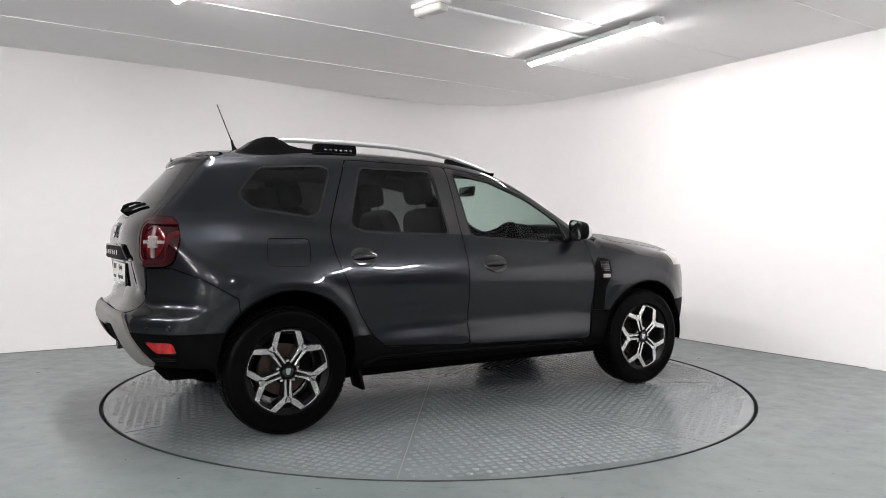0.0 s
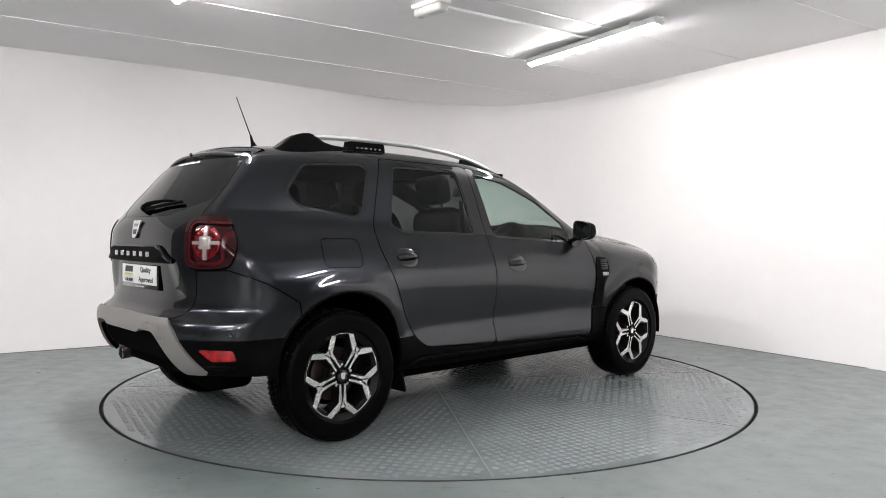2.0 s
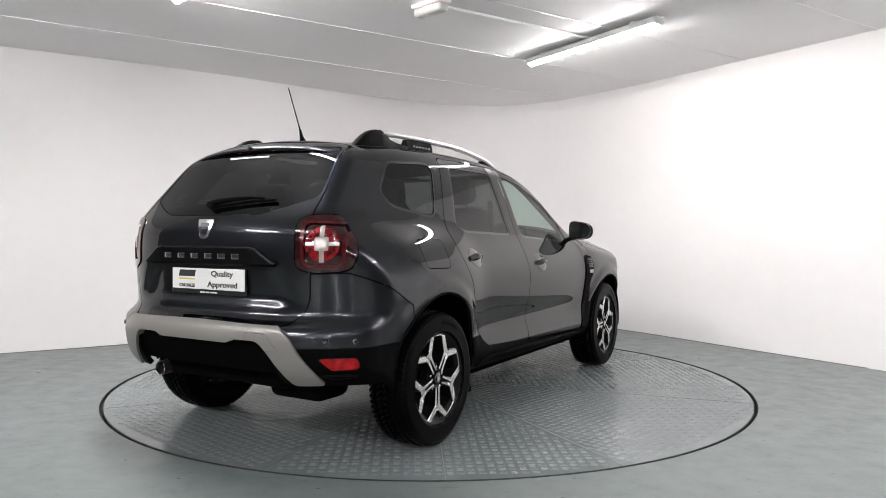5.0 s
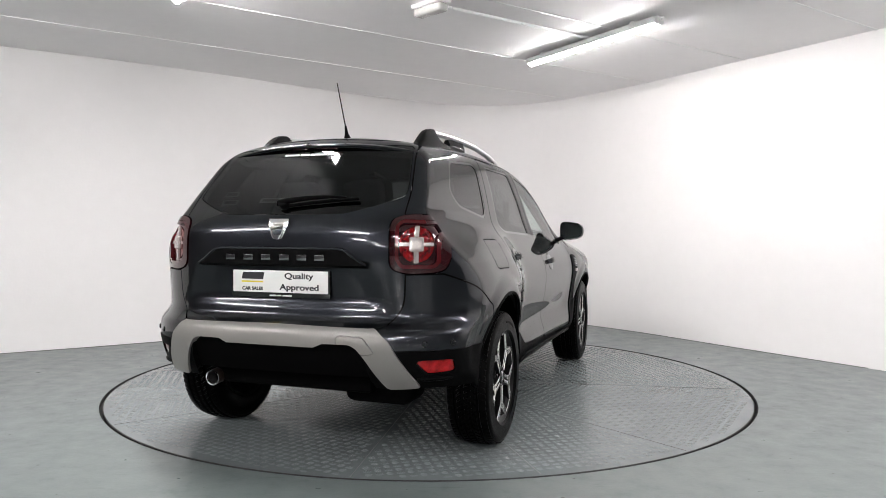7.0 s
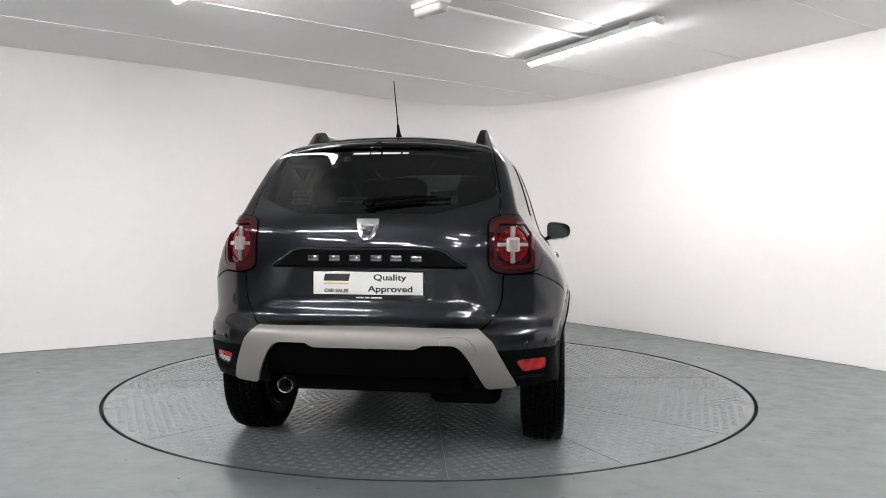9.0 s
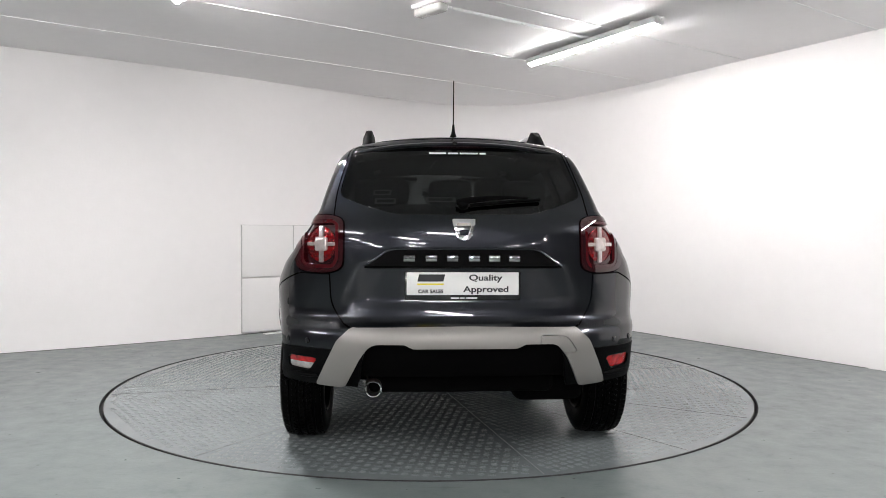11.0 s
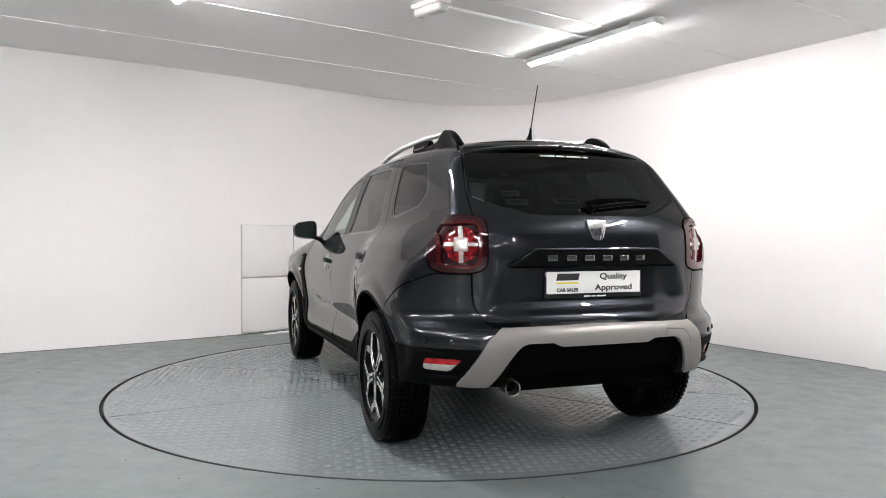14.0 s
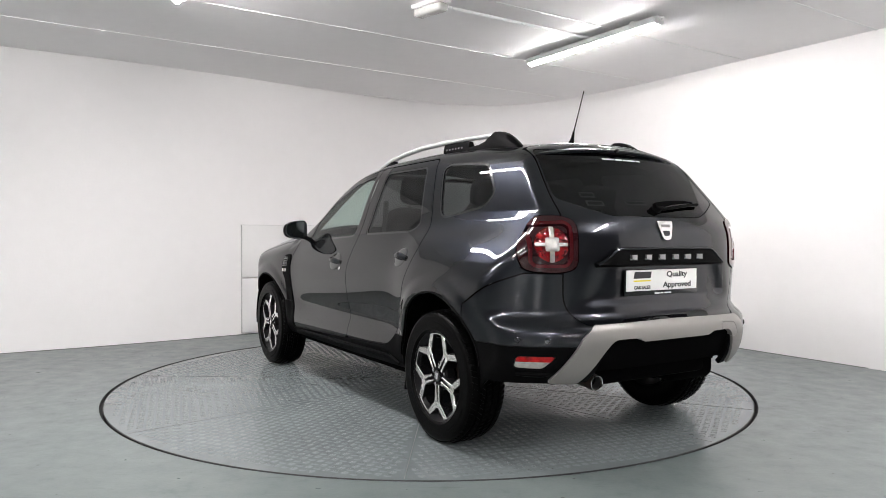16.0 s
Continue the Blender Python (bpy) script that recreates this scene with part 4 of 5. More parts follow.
        part("wheel_bolt", cyl_bm(0.010, 0.016, (c[0], -0.076, c[1]), "y", 8, bevel=0.002), M_CHROME, w, "steel wheel bolt")
    part("hub", cyl_bm(0.075, 0.05, (0, -0.048, 0), "y", 32, bevel=0.008), M_RIM_DARK, w)
    cap = part("hub_cap", cyl_bm(0.033, 0.03, (0, -0.078, 0), "y", 24, bevel=0.006), M_GLOSS, w, "gloss black hub cap")
    sh = [(-0.016, 0.017), (0.016, 0.017), (0.009, -0.017), (-0.009, -0.017)]
    part("emblem", prism_bm(rounded(sh, 0.006), 0.002, lambda u, v, d: (u, -0.0935 - d, v), 0.0), M_CHROME, cap, "plain silver shield")
    part("brake_disc", lathe([(0.06, -0.005), (0.14, -0.005), (0.142, 0.0), (0.14, 0.018), (0.06, 0.018)], 48), M_DISC, w, "worn brake disc")
    part("brake_caliper", moved(box_bm((0.06, 0.07, 0.13), (0, 0, 0), 0.012), Matrix.Translation((0.125, 0.01, 0.02))), M_BLACK, w)
    part("back_plate", cyl_bm(0.17, 0.01, (0, 0.05, 0), "y", 32), M_LINER, w)
    return w


HUB = 0.343
WHEEL = wheel()
WHEEL.matrix_basis = Matrix.Translation(OFF) @ pose(0, -0.778, HUB)
for x, y, turn in ((2.673, -0.775, 0), (0, 0.778, 180), (2.673, 0.775, 180)):
    copy_thing(WHEEL, Matrix.Translation(OFF) @ pose(x, y, HUB, 0, 0, turn) @ pose(0, 0, 0, 0, 17 if x else 0, 0))


def arches_and_floor():
    for x, z, r in ((0.015, 0.395, 0.395), (2.69, 0.375, 0.385)):
        for s in (-1, 1):
            V, F, n = [], [], 28
            prof = [(0.868, r - 0.012), (0.84, r + 0.004), (0.50, r + 0.004), (0.46, r - 0.1), (0.45, 0.05)]
            lowest = 0.40 if x < 1 else 0.30
            for k in range(n + 1):
                a = radians(-12 + 204 * k / n)
                V += [(x + q * math.cos(a), s * y, max(z + q * math.sin(a), lowest)) for y, q in prof]
            m = len(prof)
            for k in range(n):
                F += [(k * m + i, k * m + i + 1, (k + 1) * m + i + 1, (k + 1) * m + i) for i in range(m - 1)]
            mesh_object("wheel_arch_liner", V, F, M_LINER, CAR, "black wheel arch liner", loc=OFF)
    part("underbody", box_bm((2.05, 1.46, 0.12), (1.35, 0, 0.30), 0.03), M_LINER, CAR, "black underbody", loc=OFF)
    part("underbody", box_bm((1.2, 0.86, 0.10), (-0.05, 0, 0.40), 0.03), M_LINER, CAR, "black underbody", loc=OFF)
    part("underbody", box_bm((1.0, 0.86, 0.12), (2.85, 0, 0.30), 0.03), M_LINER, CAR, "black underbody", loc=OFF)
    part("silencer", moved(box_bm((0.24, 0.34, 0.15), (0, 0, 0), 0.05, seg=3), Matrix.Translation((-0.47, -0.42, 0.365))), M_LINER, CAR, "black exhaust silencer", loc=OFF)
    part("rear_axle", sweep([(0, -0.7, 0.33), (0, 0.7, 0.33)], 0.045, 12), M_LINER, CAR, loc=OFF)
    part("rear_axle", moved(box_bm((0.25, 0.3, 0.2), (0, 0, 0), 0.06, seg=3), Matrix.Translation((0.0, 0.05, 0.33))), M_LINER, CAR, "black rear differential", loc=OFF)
    for s in (-1, 1):
        part("suspension_arm", sweep([(0.05, s * 0.68, 0.28), (0.5, s * 0.55, 0.34)], 0.03, 8), M_LINER, CAR, loc=OFF)
        part("mud_flap", moved(box_bm((0.02, 0.16, 0.17), (0, 0, 0), 0.006), Matrix.Translation((0.46, s * 0.72, 0.26)) @ pose(0, 0, 0, 0, -14, 0)), M_BLACK, CAR, "black wheel deflector flap", loc=OFF)
        # step ridge along the sill
        part("sill_ridge", sweep([(0.46, s * 0.845, 0.335), (0.55, s * 0.866, 0.372), (1.2, s * 0.872, 0.366), (2.0, s * 0.866, 0.35), (2.1, s * 0.845, 0.33)], [0.008, 0.012, 0.012, 0.012, 0.008], 8), M_BLACK, CAR, "black plastic sill ridge", loc=OFF)
    # exhaust
    ex = part("exhaust_pipe", sweep([(-0.35, 0.40, 0.42), (-0.48, 0.405, 0.40), (-0.690, 0.405, 0.380)], 0.038, 20, caps=False), M_DISC, CAR, "chromed exhaust tail pipe", loc=OFF)
    ring = lathe([(0.0375, 0.0), (0.0385, -0.003), (0.036, -0.006), (0.032, -0.003), (0.0315, 0.004)], 24)
    part("pipe_rim", moved(ring, Matrix.Translation((-0.690, 0.405, 0.380)) @ pose(0, 0, 0, 0, 0, -90)), M_CHROME, ex, "polished pipe rim")
    part("pipe_bore", sweep([(-0.35, 0.40, 0.42), (-0.48, 0.405, 0.40), (-0.684, 0.405, 0.380)], 0.0315, 20, caps=False), M_GAP, ex)
    part("bore_end", cyl_bm(0.032, 0.004, (-0.50, 0.405, 0.399), "x", 20), M_GAP, ex)


arches_and_floor()


def sculpt(verts_of, nu, nv, name, mat, parent, label="", loc=None, close_u=False, angle=40):
    """Grid surface: verts_of(u, v) with u, v from 0 to 1."""
    V = [verts_of(i / (nu - (0 if close_u else 1)), j / (nv - 1)) for i in range(nu) for j in range(nv)]
    F = []
    for i in range(nu if close_u else nu - 1):
        for j in range(nv - 1):
            a, b = i * nv + j, ((i + 1) % nu) * nv + j
            F.append((a, b, b + 1, a + 1))
    return mesh_object(name, V, F, mat, parent, label, angle=angle, loc=loc)


def roof_z(x, y):
    lo, hi = 1.0, 1.9
    for _ in range(30):
        m = (lo + hi) / 2
        lo, hi = (m, hi) if body_field(np.array([[x, y, m]]))[0] < 0 else (lo, m)
    return lo


def roof_things():
    # spoiler over the rear window
    def lip(u, v):
        y = (u - 0.5) * 1.11
        e = abs(y) / 0.555
        tip = -0.405 + 0.075 * e ** 2.4
        zt = 1.542 - 0.05 * e ** 2.2
        loop = [(-0.10, -0.03), (-0.10, 0.012), (0.0, 0.004), (0.055, -0.004), (0.078, -0.012), (0.084, -0.020), (0.078, -0.028), (0.05, -0.036), (0.0, -0.05), (-0.10, -0.05)]
        k = v * (len(loop) - 1)
        i = min(int(k), len(loop) - 2)
        a, b = loop[i], loop[i + 1]
        sx, sz = a[0] + (b[0] - a[0]) * (k - i), a[1] + (b[1] - a[1]) * (k - i)
        fade = min(1.0, (1 - e) / 0.05 + 0.25)
        return (tip + 0.06 - sx * (0.6 + 0.4 * fade), y, zt + sz * fade)
    sp = sculpt(lip, 61, 28, "spoiler", M_PAINT, CAR, "body-coloured roof spoiler", OFF)
    part("brake_light", box_bm((0.01, 0.26, 0.012), (-0.408, 0, 1.508), 0.003), M_RED_DARK, sp)
    part("camera_lens", cyl_bm(0.012, 0.012, (-0.43, 0.02, 1.528), "x", 12, bevel=0.003), M_GLOSS, sp)
    # roof rails
    for s in (-1, 1):
        y = 0.455 * s
        rail = new("roof_rail")
        rail.parent, rail.location = CAR, (OFF[0], OFF[1], -0.018)
        rail["label"] = "silver roof rail with black feet"
        path = [(-0.01, y, 1.640), (0.06, y, 1.650), (0.25, y, 1.658), (0.55, y, 1.662), (0.85, y, 1.657), (1.10, y, 1.636), (1.30, y, 1.606), (1.43, y * 0.985, 1.575), (1.53, y * 0.965, 1.550), (1.60, y * 0.955, 1.530)]
        part("rail_bar", sweep(path, [0.010, 0.018, 0.020, 0.021, 0.021, 0.021, 0.020, 0.018, 0.014, 0.008], 12, 0.72), M_RAIL, rail, "brushed silver rail bar")

        def foot(pts, wide, name, mat=M_BLACK, label=""):
            bm = bmesh.new()
            prev = None
            for x, top, low in pts:
                ring = [bm.verts.new((x, y + d * wide, z)) for d, z in ((-1, low), (-0.85, low + (top - low) * 0.7), (-0.45, top), (0.45, top), (0.85, low + (top - low) * 0.7), (1, low))]
                if prev:
                    for k in range(5):
                        bm.faces.new((prev[k], prev[k + 1], ring[k + 1], ring[k]))
                else:
                    bm.faces.new(ring[::-1])
                prev = ring
            bm.faces.new(prev)
            return part(name, bm, mat, rail, label, angle=60)
        foot([(-0.185, 1.556, 1.53), (-0.15, 1.585, 1.53), (-0.10, 1.622, 1.54), (-0.05, 1.648, 1.545), (0.0, 1.663, 1.55), (0.05, 1.667, 1.55), (0.09, 1.655, 1.555), (0.14, 1.625, 1.555), (0.20, 1.612, 1.56), (0.30, 1.606, 1.56)], 0.034, "foot", M_BLACK, "black rear foot")
        block = foot([(0.30, 1.640, 1.56), (0.335, 1.648, 1.56), (0.57, 1.648, 1.56), (0.575, 1.645, 1.56)], 0.024, "centre_support", M_BLACK, "black centre support")
        foot([(1.235, 1.608, 1.53), (1.28, 1.606, 1.53), (1.30, 1.592, 1.53), (1.42, 1.566, 1.52), (1.52, 1.542, 1.50), (1.61, 1.520, 1.49)], 0.022, "foot", M_BLACK, "black front foot")
        for k in range(6):
            part("letter_bar", moved(box_bm((0.015, 0.002, 0.010), (0, 0, 0), 0.0006), Matrix.Translation((0.37 + 0.033 * k, y + s * 0.0215, 1.611))), M_LETTER, block)
    # aerial
    z = roof_z(-0.057, 0)
    a = part("aerial", sweep([(-0.045, 0, z - 0.01), (-0.05, 0, z + 0.012), (-0.06, 0, z + 0.035), (-0.07, 0.001, z + 0.075)], [0.028, 0.018, 0.010, 0.0055], 12), M_BLACK, CAR, "black roof aerial", loc=OFF)
    part("whip", sweep([(-0.07, 0.001, z + 0.07), (-0.158, 0.006, 1.889)], [0.0034, 0.0026], 8), M_BLACK, a)


roof_things()


def mesh_text(name, body, size, mat, parent, m, label=""):
    cu = bpy.data.curves.new(name, "FONT")
    cu.offset = 0.0011
    cu.body, cu.size, cu.extrude, cu.align_x, cu.align_y = body, size, 0.0006, "CENTER", "CENTER"
    tmp = new(name, cu)
    bpy.context.view_layer.update()
    me = bpy.data.meshes.new_from_object(tmp.evaluated_get(bpy.context.evaluated_depsgraph_get()))
    bpy.data.objects.remove(tmp)
    me.materials.clear()
    me.materials.append(mat)
    ob = new(name, me)
    ob.parent, ob.matrix_basis = parent, m
    if label:
        ob["label"] = label
    return ob


def rear_things():
    gate = next(o for o in CAR.children if o.name.startswith("tailgate"))
    # black bar over the number plate with six silver blocks
    nu = 41
    V, F = [], []
    for i in range(nu):
        y = -0.445 + 0.89 * i / (nu - 1)
        top = float(np.interp(abs(y), [0, 0.31, 0.345, 0.40, 0.445], [1.018, 1.017, 1.008, 0.968, 0.946]))
        low = 0.942
        for z, out in ((low - 0.012, -0.012), (low - 0.006, 0.012), (low, 0.019), ((top + low) / 2, 0.017), (top - 0.002, 0.012), (top + 0.004, -0.004)):
            x = rear_x(y, 1.0)
            V.append((x - out, y, max(z, low - 0.012)))
    for i in range(nu - 1):
        F += [(i * 6 + k, (i + 1) * 6 + k, (i + 1) * 6 + k + 1, i * 6 + k + 1) for k in range(5)]
    bar = mesh_object("handle_bar", V, F, M_BLACK, gate, "black tailgate trim bar", angle=30)
    # raised rim along the bar's upper edge
    rim = [Vector((rear_x(y, 1.0) - 0.013, y, float(np.interp(abs(y), [0, 0.31, 0.345, 0.40, 0.445], [1.018, 1.017, 1.008, 0.968, 0.942])))) for y in np.linspace(-0.445, 0.445, 61)]
    part("bar_rim", sweep(rim, 0.0065, 8), M_PAINT, bar, "body-coloured raised rim")
    for k, y in enumerate((0.245, 0.147, 0.052, -0.045, -0.135, -0.225)):
        x = rear_x(y, 1.0) - 0.0195
        wide = 0.050
        part("letter_bar", moved(box_bm((0.004, wide, 0.026), (0, 0, 0), 0.0015), Matrix.Translation((x, y, 0.975))), M_LETTER, bar, "plain dark chrome letter block")
    # plate in a black holder
    p, n = Vector((rear_x(0, 0.86) - 0.004, 0.003, 0.857)), Vector((-1, 0, 0.0))
    m = facing(p, n)
    holder = part("plate_holder", moved(box_bm((0.525, 0.128, 0.012), (0, -0.006, 0.0), 0.004), m), M_GLOSS, gate, "black plate holder")
    plate = part("plate", moved(box_bm((0.505, 0.102, 0.004), (0, 0.004, 0.0075), 0.0015), m), M_PLATE, holder, "white dealer plate")
    mesh_text("plate_text", "Quality", 0.047, M_INK, plate, m @ Matrix.Translation((0.102, 0.030, 0.0102)) @ Matrix.Diagonal((1.08, 0.80, 1, 1)))
    mesh_text("plate_text", "Approved", 0.047, M_INK, plate, m @ Matrix.Translation((0.105, -0.022, 0.0102)) @ Matrix.Diagonal((1.08, 0.80, 1, 1)))
    mesh_text("plate_text", "CAR SALES", 0.026, M_INK, plate, m @ Matrix.Translation((-0.145, -0.031, 0.0102)) @ Matrix.Diagonal((0.9, 0.85, 1, 1)))
    sk = [(-0.205, 0.014), (-0.088, 0.014), (-0.080, 0.046), (-0.197, 0.046)]
    part("logo_bar", moved(prism_bm(sk, 0.0006, lambda u, v, d: (u, v, 0.0098 + d)), m), M_INK, plate, "plain black logo bar")
    part("logo_line", moved(box_bm((0.118, 0.007, 0.0006), (-0.146, 0.002, 0.0101), 0.0), m), M_YELLOW, plate, "yellow underline")
    for k, w in enumerate((0.036, 0.020, 0.050)):
        part("print_bar", moved(box_bm((w, 0.007, 0.0006), (-0.036 + (0, 0.034, 0.076)[k], -0.061, 0.0065), 0.0), m), M_STICKER, holder)
    # maker's shield
    p, n = on_rear(0, 1.105, 0.002)
    m = facing(p, n)
    sh = [(-0.053, 0.047), (0.053, 0.047), (0.050, 0.02), (0.030, -0.040), (0.018, -0.050), (-0.018, -0.050), (-0.030, -0.040), (-0.050, 0.02)]
    b = part("emblem", moved(prism_bm(rounded(sh, 0.008, 3), -0.008, lambda u, v, d: (u, v, -d), 0.002), m), M_CHROME, gate, "plain silver shield emblem")
    inn = [(-0.024, -0.004), (0.024, -0.004), (0.017, -0.030), (-0.017, -0.030)]
    part("emblem_field", moved(prism_bm(rounded(inn, 0.006), 0.002, lambda u, v, d: (u, v, 0.0078 + d)), m), M_PAINT, b)
    part("emblem_bar", moved(box_bm((0.062, 0.014, 0.001), (0, 0.021, 0.0085), 0.0), m), M_SILVER, b)
    # wiper
    p, n = on_rear(0.0, 1.213, 0.012)
    w = part("rear_wiper", moved(cyl_bm(0.026, 0.04, (0, 0, 0), "z", 20, bevel=0.008), facing(p, n)), M_BLACK, CAR, "black rear wiper", loc=OFF)
    a = [on_rear(y, z, o)[0] for y, z, o in ((0.03, 1.213, 0.022), (-0.03, 1.218, 0.030), (-0.12, 1.228, 0.030), (-0.22, 1.236, 0.026), (-0.30, 1.238, 0.02))]
    part("wiper_arm", sweep(a, [0.016, 0.017, 0.013, 0.009, 0.005], 10, 0.6, up=n), M_LINER, w)
    a = [on_rear(y, z, 0.012)[0] for y, z in ((-0.03, 1.205), (-0.12, 1.214), (-0.25, 1.228), (-0.36, 1.236))]
    part("wiper_blade", sweep(a, 0.0075, 6, 1.3, up=n), M_BLACK, w)
    # lettering strip and stickers on the glass
    glass = next(o for o in gate.children if o.name.startswith("rear_window"))
    y = 0.145
    for k, wide in enumerate((0.082, 0.048, 0.088, 0.03)):
        c = y - wide / 2
        y -= wide + 0.009
        p, n = on_rear(c - 0.0, 1.474, 0.003)
        part("print_bar", moved(box_bm((wide, 0.011, 0.0006), (0, 0, 0), 0.0), facing(p, n)), M_STICKER, glass, "white print on the glass")
    for yy, z, wx, wz in ((0.37, 1.285, 0.085, 0.035), (0.355, 1.243, 0.10, 0.036), (0.10, 1.25, 0.14, 0.03)):
        p, n = on_rear(yy, z, -0.012)
        st = part("sticker", moved(box_bm((wx, wz, 0.0008), (0, 0, 0), 0.0), facing(p, n)), M_STICKER, glass, "small pale sticker inside the glass")
        part("sticker_print", moved(box_bm((wx * 0.8, wz * 0.5, 0.0006), (0, 0, 0.001), 0.0), facing(p, n)), M_INK, st)
    # parking sensors
    bumper = next(o for o in CAR.children if o.name.startswith("rear_bumper"))
    for s in (-1, 1):
        for q in ((-0.602, 0.80), (-0.683, 0.701)):
            p, n = on_rear(s * q[1], 0.603, 0.001)
            o = part("parking_sensor", moved(cyl_bm(0.013, 0.006, (0, 0, 0), "z", 20, bevel=0.001), facing(p, n)), M_GLOSS, bumper)
            part("sensor_face", moved(cyl_bm(0.008, 0.003, (0, 0, 0.003), "z", 16), facing(p, n)), M_PAINT, o)
        # moulded lip under the reflector
        a = [on_rear(s * y, 0.442, 0.004)[0] for y in (0.655, 0.70, 0.745, 0.785)]
        part("bumper_lip", sweep(a, [0.006, 0.012, 0.012, 0.006], 8), M_BLACK, bumper)


rear_things()


def side_things():
    doors = {}
    for o in CAR.children:
        base = o.name.split(".")[0]
        if base in ("rear_door", "front_door"):
            s = -1 if o.data.vertices[0].co.y < 0 else 1
            doors[(base, s)] = o
    for s in (-1, 1):
        for base, x, z in (("rear_door", 0.462, 0.952), ("front_door", 1.372, 0.897)):
            d = doors[(base, s)]
            p, n = on_side(x, z, s, -0.002)
            m = facing(p, n)
            # cup behind the grip: a gloss black disc stands in for its shade
            bm = bmesh.new()
            bmesh.ops.create_uvsphere(bm, u_segments=24, v_segments=12, radius=1.0)
            bmesh.ops.scale(bm, vec=(0.092, 0.060, 0.006), verts=bm.verts[:])
            cup = part("door_handle", moved(bm, m), M_GLOSS, d, "body-coloured door handle over a gloss black disc for the shaded cup")
            k = s
            path = [Vector((0.075 * k, -0.004, 0.004)), Vector((0.045 * k, -0.002, 0.022)), Vector((0.0, 0.0, 0.028)), Vector((-0.05 * k, 0.002, 0.022)), Vector((-0.085 * k, 0.004, 0.004))]
            part("grip", moved(sweep(path, [0.012, 0.017, 0.018, 0.017, 0.011], 12, 0.5, up=(0, 0, 1)), m), M_PAINT, cup)
            if base == "front_door" and s == 1:
                q, n2 = on_side(x + -0.10, z - 0.045, s, 0.001)
                part("lock", moved(cyl_bm(0.011, 0.006, (0, 0, 0), "z", 14, bevel=0.001), facing(q, n2)), M_CHROME, d)
        # mirror
        d = doors[("front_door", s)]
        mir = new("door_mirror")
        mir.parent = d
        mir["label"] = "gloss black door mirror with a silver cap"

        def egg(u, v, grow=1.0, x0=0.0, x1=1.0):
            a = 2 * math.pi * u
            ex = 0.5
            c, si = math.cos(a), math.sin(a)
            yy = 0.092 * math.copysign(abs(c) ** 0.55, c)
            zz = 0.066 * math.copysign(abs(si) ** 0.6, si)
            t = x0 + (x1 - x0) * v
            f = (1 - max(0, t) ** 2.6) ** 0.5 if t < 1 else 0.0
            f = max(f, 0.001) * grow
            lean = 0.012 * (yy / 0.09) * (1 if zz < 0 else -1)
            return (2.005 + 0.135 * t - 0.02 * (yy / 0.09), s * (0.893 + yy * f), 1.111 + zz * f + lean * f - 0.01 * t)
        part_back = sculpt(lambda u, v: egg(u, v, 1.0, -0.06, 0.45), 28, 8, "housing", M_BLACK, mir, "", close_u=True)
        sculpt(lambda u, v: egg(u, v, 1.012, 0.42, 1.0), 28, 10, "cap", M_RAIL, mir, "satin silver mirror cap", close_u=True)
        sculpt(lambda u, v: (lambda q: (2.003 - 0.02 * v * 0.93 * ((q[1] * s - 0.893) / 0.09), 0.893 * s + (q[1] - 0.893 * s) * v * 0.93, 1.111 + (q[2] - 1.111) * v * 0.90))(egg(u, 0.0, 1.0, 0.0, 0.0)), 28, 5, "mirror_glass", M_CHROME_MIRROR, mir, "mirror glass", close_u=True)
        part("arm", sweep([(2.03, s * 0.83, 1.062), (2.035, s * 0.79, 1.045), (2.03, s * 0.745, 1.03)], [0.022, 0.022, 0.028], 10, 0.75), M_BLACK, mir)
        # side repeater and vent mesh on the fender trim
        tr = next(o for o in CAR.children if o.name.startswith("fender_trim") and (o.data.vertices[0].co.y < 0) == (s < 0))
        p, n = on_side(2.298, 0.797, s, 0.006)
        part("side_repeater", moved(box_bm((0.062, 0.028, 0.012), (0, 0, 0), 0.005), facing(p, n)), M_CLEAR, tr, "clear side repeater lamp")
        p, n = on_side(2.285, 0.862, s, 0.006)
        m = facing(p, n)
        v = part("vent", moved(box_bm((0.075, 0.075, 0.008), (0, 0, 0), 0.003), m), M_GLOSS, tr)
        for k in range(5):
            part("vent_slat", moved(box_bm((0.065, 0.005, 0.006), (0, -0.028 + 0.014 * k, 0.005), 0.001), m), M_BLACK, v)
        # arch lip
        lip = []
        for k in range(25):
            a = radians(-8 + 196 * k / 24)
            x, z = 0.015 + 0.388 * math.cos(a), 0.395 + 0.388 * math.sin(a)
            lip.append((x, side_y(x, max(z, 0.36), s), z))
        part("arch_lip", sweep(lip, 0.007, 6), M_BLACK, CAR, "black wheel arch edge", loc=OFF)
        lip = []
        for k in range(25):
            a = radians(-8 + 196 * k / 24)
            x, z = 2.69 + 0.378 * math.cos(a), 0.375 + 0.378 * math.sin(a)
            lip.append((x, side_y(x, max(z, 0.36), s), z))
        part("arch_lip", sweep(lip, 0.007, 6), M_BLACK, CAR, "black wheel arch edge", loc=OFF)
        # headlamp seen at the nose's edge
        V, F = [], []
        for i in range(8):
            for j in range(6):
                x, z = 2.98 + 0.22 * i / 7, 0.86 + 0.10 * j / 5
                V.append((x, side_y(x, z, s) + s * 0.002, z))
        for i in range(7):
            F += [(i * 6 + j, (i + 1) * 6 + j, (i + 1) * 6 + j + 1, i * 6 + j + 1) for j in range(5)]
        mesh_object("headlamp", V, F, M_CLEAR, CAR, "clear headlamp lens", loc=OFF)


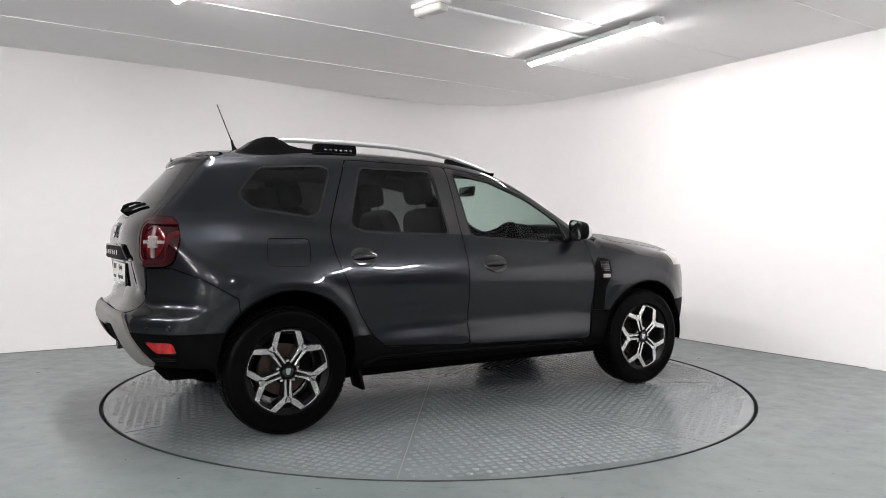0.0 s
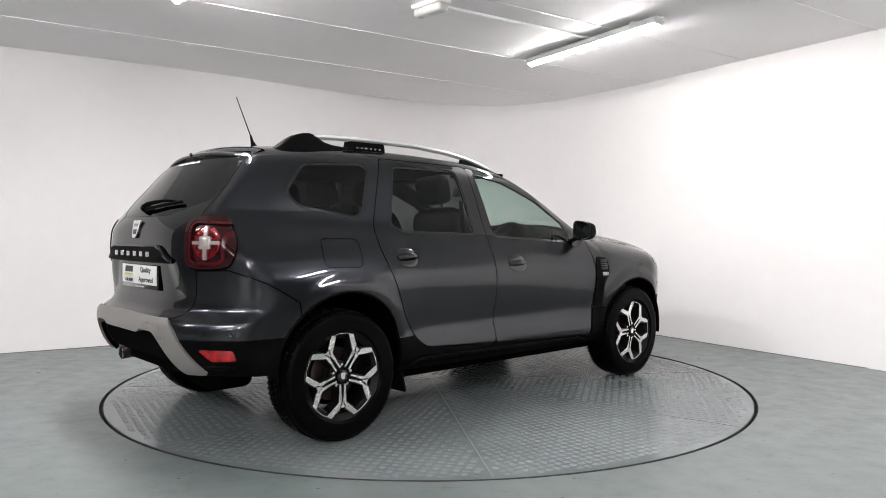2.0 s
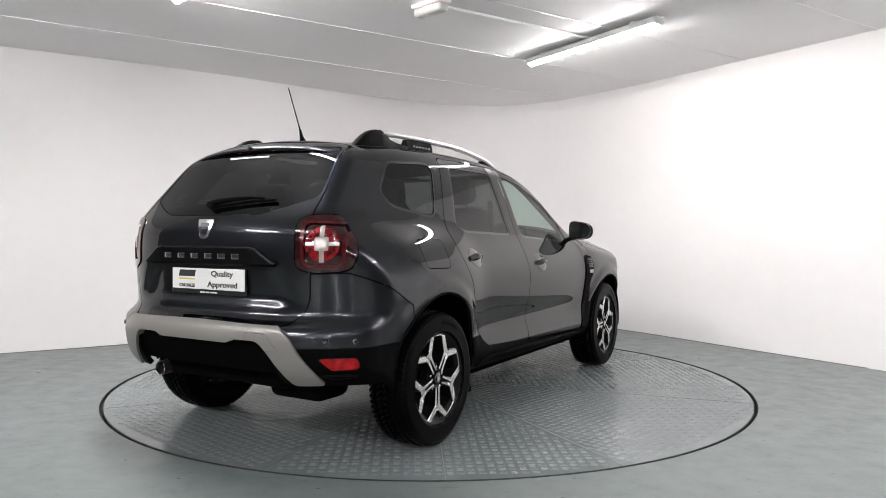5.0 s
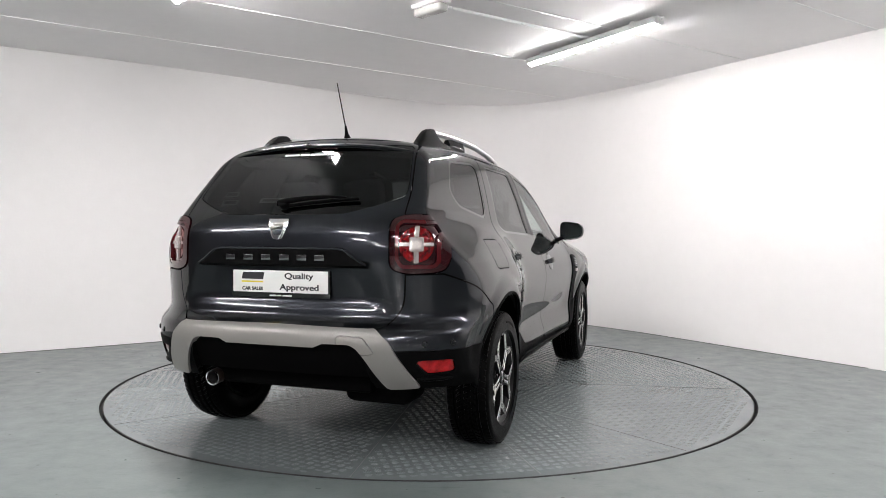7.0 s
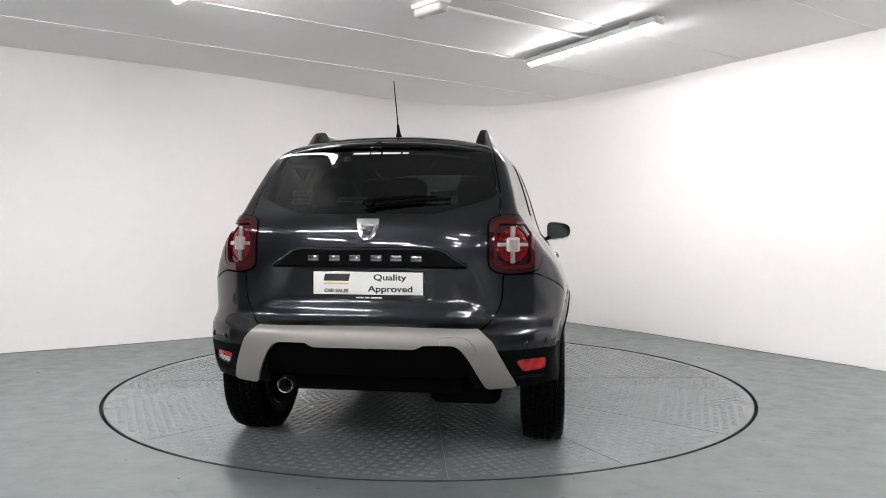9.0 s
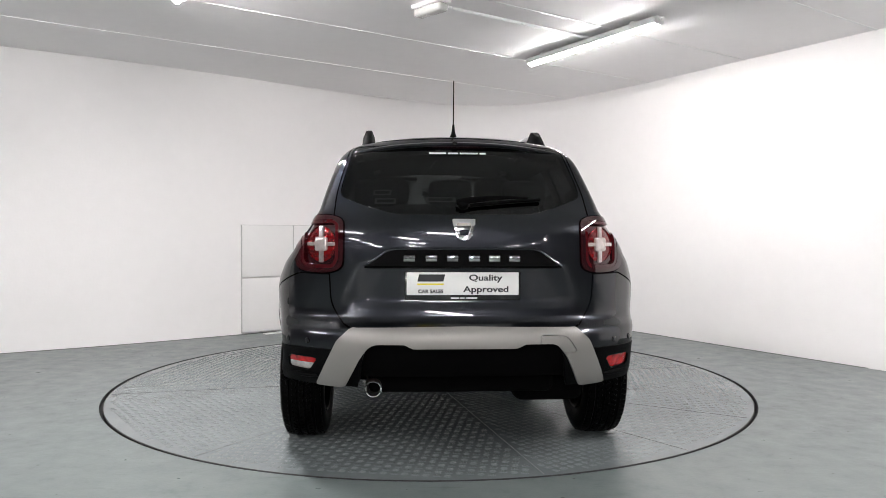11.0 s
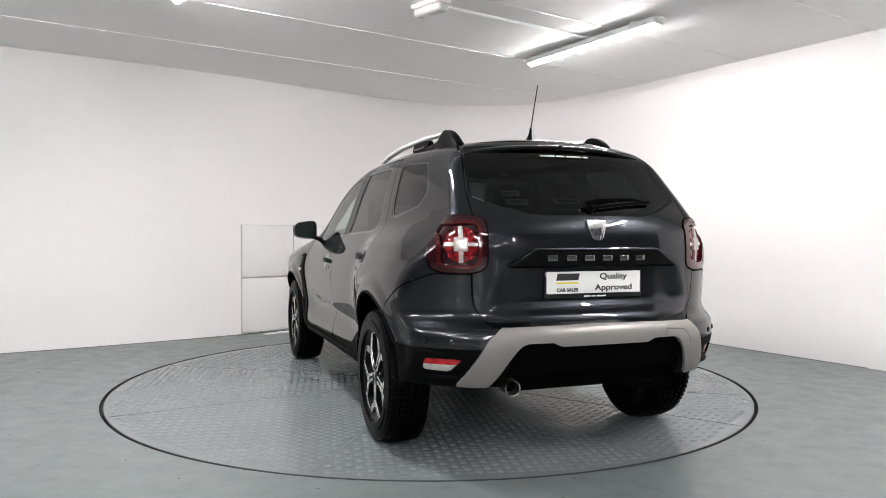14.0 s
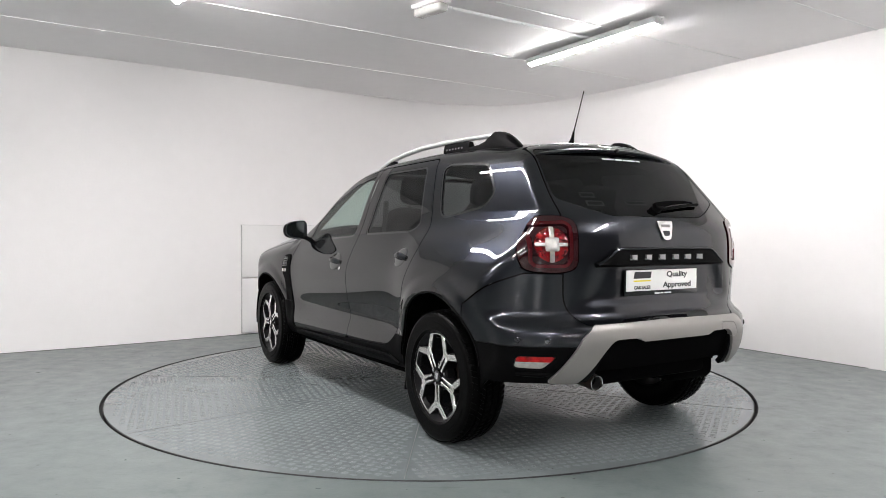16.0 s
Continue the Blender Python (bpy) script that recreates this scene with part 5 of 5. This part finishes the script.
M_CHROME_MIRROR = surface("mirror_silver", (0.85, 0.86, 0.86), 0.02, metal=1.0, spread=0.005, rough_spread=0.005)
side_things()


# ---- inside the car ----
def cushion(name, size, bulge, m, parent, mat, label=""):
    """A padded block: rounded corners and a soft crown."""
    def at(u, v):
        a = 2 * math.pi * u
        b = math.pi * (v - 0.5)
        c, s = math.cos(a), math.sin(a)
        f = lambda q: math.copysign(abs(q) ** 0.45, q)
        r = math.cos(b) ** 0.45 if abs(b) < 1.57 else 0.001
        return m @ Vector((size[0] / 2 * f(c) * r, size[1] / 2 * f(s) * r, size[2] / 2 * f(math.sin(b))))
    return sculpt(at, 24, 12, name, mat, parent, label, close_u=True, angle=80)


def front_seat(y):
    seat = new("front_seat")
    seat.parent, seat.location = CAR, OFF
    seat["label"] = "dark cloth front seat with headrest"
    cushion("seat_cushion", (0.52, 0.50, 0.20), 0, pose(1.52, y, 0.62, 0, -6, 0), seat, M_SEAT)
    cushion("backrest", (0.17, 0.48, 0.66), 0, pose(1.20, y, 0.94, 0, -17, 0), seat, M_SEAT)
    h = cushion("headrest", (0.11, 0.27, 0.19), 0, pose(1.07, y, 1.375, 0, -12, 0), seat, M_SEAT)
    for d in (-0.06, 0.06):
        part("headrest_post", sweep([(1.12, y + d, 1.22), (1.08, y + d, 1.32)], 0.007, 8), M_CHROME, seat)


def cabin():
    for y in (-0.36, 0.36):
        front_seat(y)
    bench = new("rear_bench")
    bench.parent, bench.location = CAR, OFF
    bench["label"] = "dark cloth rear bench with headrests"
    cushion("seat_cushion", (0.5, 1.26, 0.2), 0, pose(0.62, 0, 0.68, 0, -5, 0), bench, M_SEAT)
    cushion("backrest", (0.16, 1.24, 0.60), 0, pose(0.27, 0, 0.96, 0, -16, 0), bench, M_SEAT)
    for y in (-0.42, 0.0, 0.42):
        cushion("headrest", (0.09, 0.25, 0.15), 0, pose(0.16, y, 1.315, 0, -12, 0), bench, M_SEAT)
        for d in (-0.055, 0.055):
            part("headrest_post", sweep([(0.20, y + d, 1.20), (0.17, y + d, 1.28)], 0.006, 8), M_CHROME, bench)
    part("cabin_floor", box_bm((3.0, 1.40, 0.06), (0.95, 0, 0.46), 0.02), M_LINER, CAR, "black carpet floor", loc=OFF)
    part("parcel_shelf", box_bm((0.55, 1.15, 0.02), (-0.18, 0, 1.06), 0.006), M_LINER, CAR, "black parcel shelf", loc=OFF)
    dash = cushion("dashboard", (0.50, 1.36, 0.34), 0, pose(2.10, 0, 0.92), CAR, M_LINER, "black dashboard")
    dash.location = OFF
    part("cowl", moved(cyl_bm(0.13, 0.10, (0, 0, 0), "x", 24, bevel=0.02), Matrix.Translation((1.92, -0.37, 1.03))), M_LINER, dash)
    # steering wheel, right-hand drive
    c = Vector((1.76, -0.37, 0.99))
    tilt = Matrix.Translation(c) @ pose(0, 0, 0, 0, -66, 0)
    ring = [tilt @ Vector((0.185 * math.cos(a), 0.185 * math.sin(a), 0)) for a in (2 * math.pi * k / 32 for k in range(33))]
    sw = part("steering_wheel", sweep(ring, 0.016, 8, caps=False), M_LINER, CAR, "black steering wheel", loc=OFF)
    part("boss", moved(cyl_bm(0.06, 0.05, (0, 0, 0), "z", 20, bevel=0.012), tilt), M_LINER, sw)
    for a in (0, 180, 270):
        q = tilt @ Vector((0.18 * math.sin(radians(a + 90)), 0.18 * math.cos(radians(a + 90)), 0))
        part("spoke", sweep([c, q], 0.014, 8), M_LINER, sw)
    part("inside_mirror", moved(box_bm((0.035, 0.24, 0.075), (0, 0, 0), 0.014, seg=3), Matrix.Translation((1.70, 0.0, 1.405)) @ pose(0, 0, 0, 0, 10, -8)), M_GLOSS, CAR, "black inside mirror", loc=OFF)
    for s in (-1, 1):
        part("sun_visor", box_bm((0.18, 0.36, 0.02), (1.50, s * 0.34, 1.495), 0.008), M_LINER, CAR, loc=OFF)
        part("seat_belt", sweep([(1.10, s * 0.60, 1.30), (1.14, s * 0.60, 0.95), (1.16, s * 0.58, 0.6)], 0.018, 6, 0.1), M_LINER, CAR, loc=OFF)


cabin()


# ---- what moves ----
def motions():
    for thing in (TABLE, CAR):
        walk(thing, [(t, pose(0, 0, 0, 0, 0, a)) for t, a in TURN])


motions()
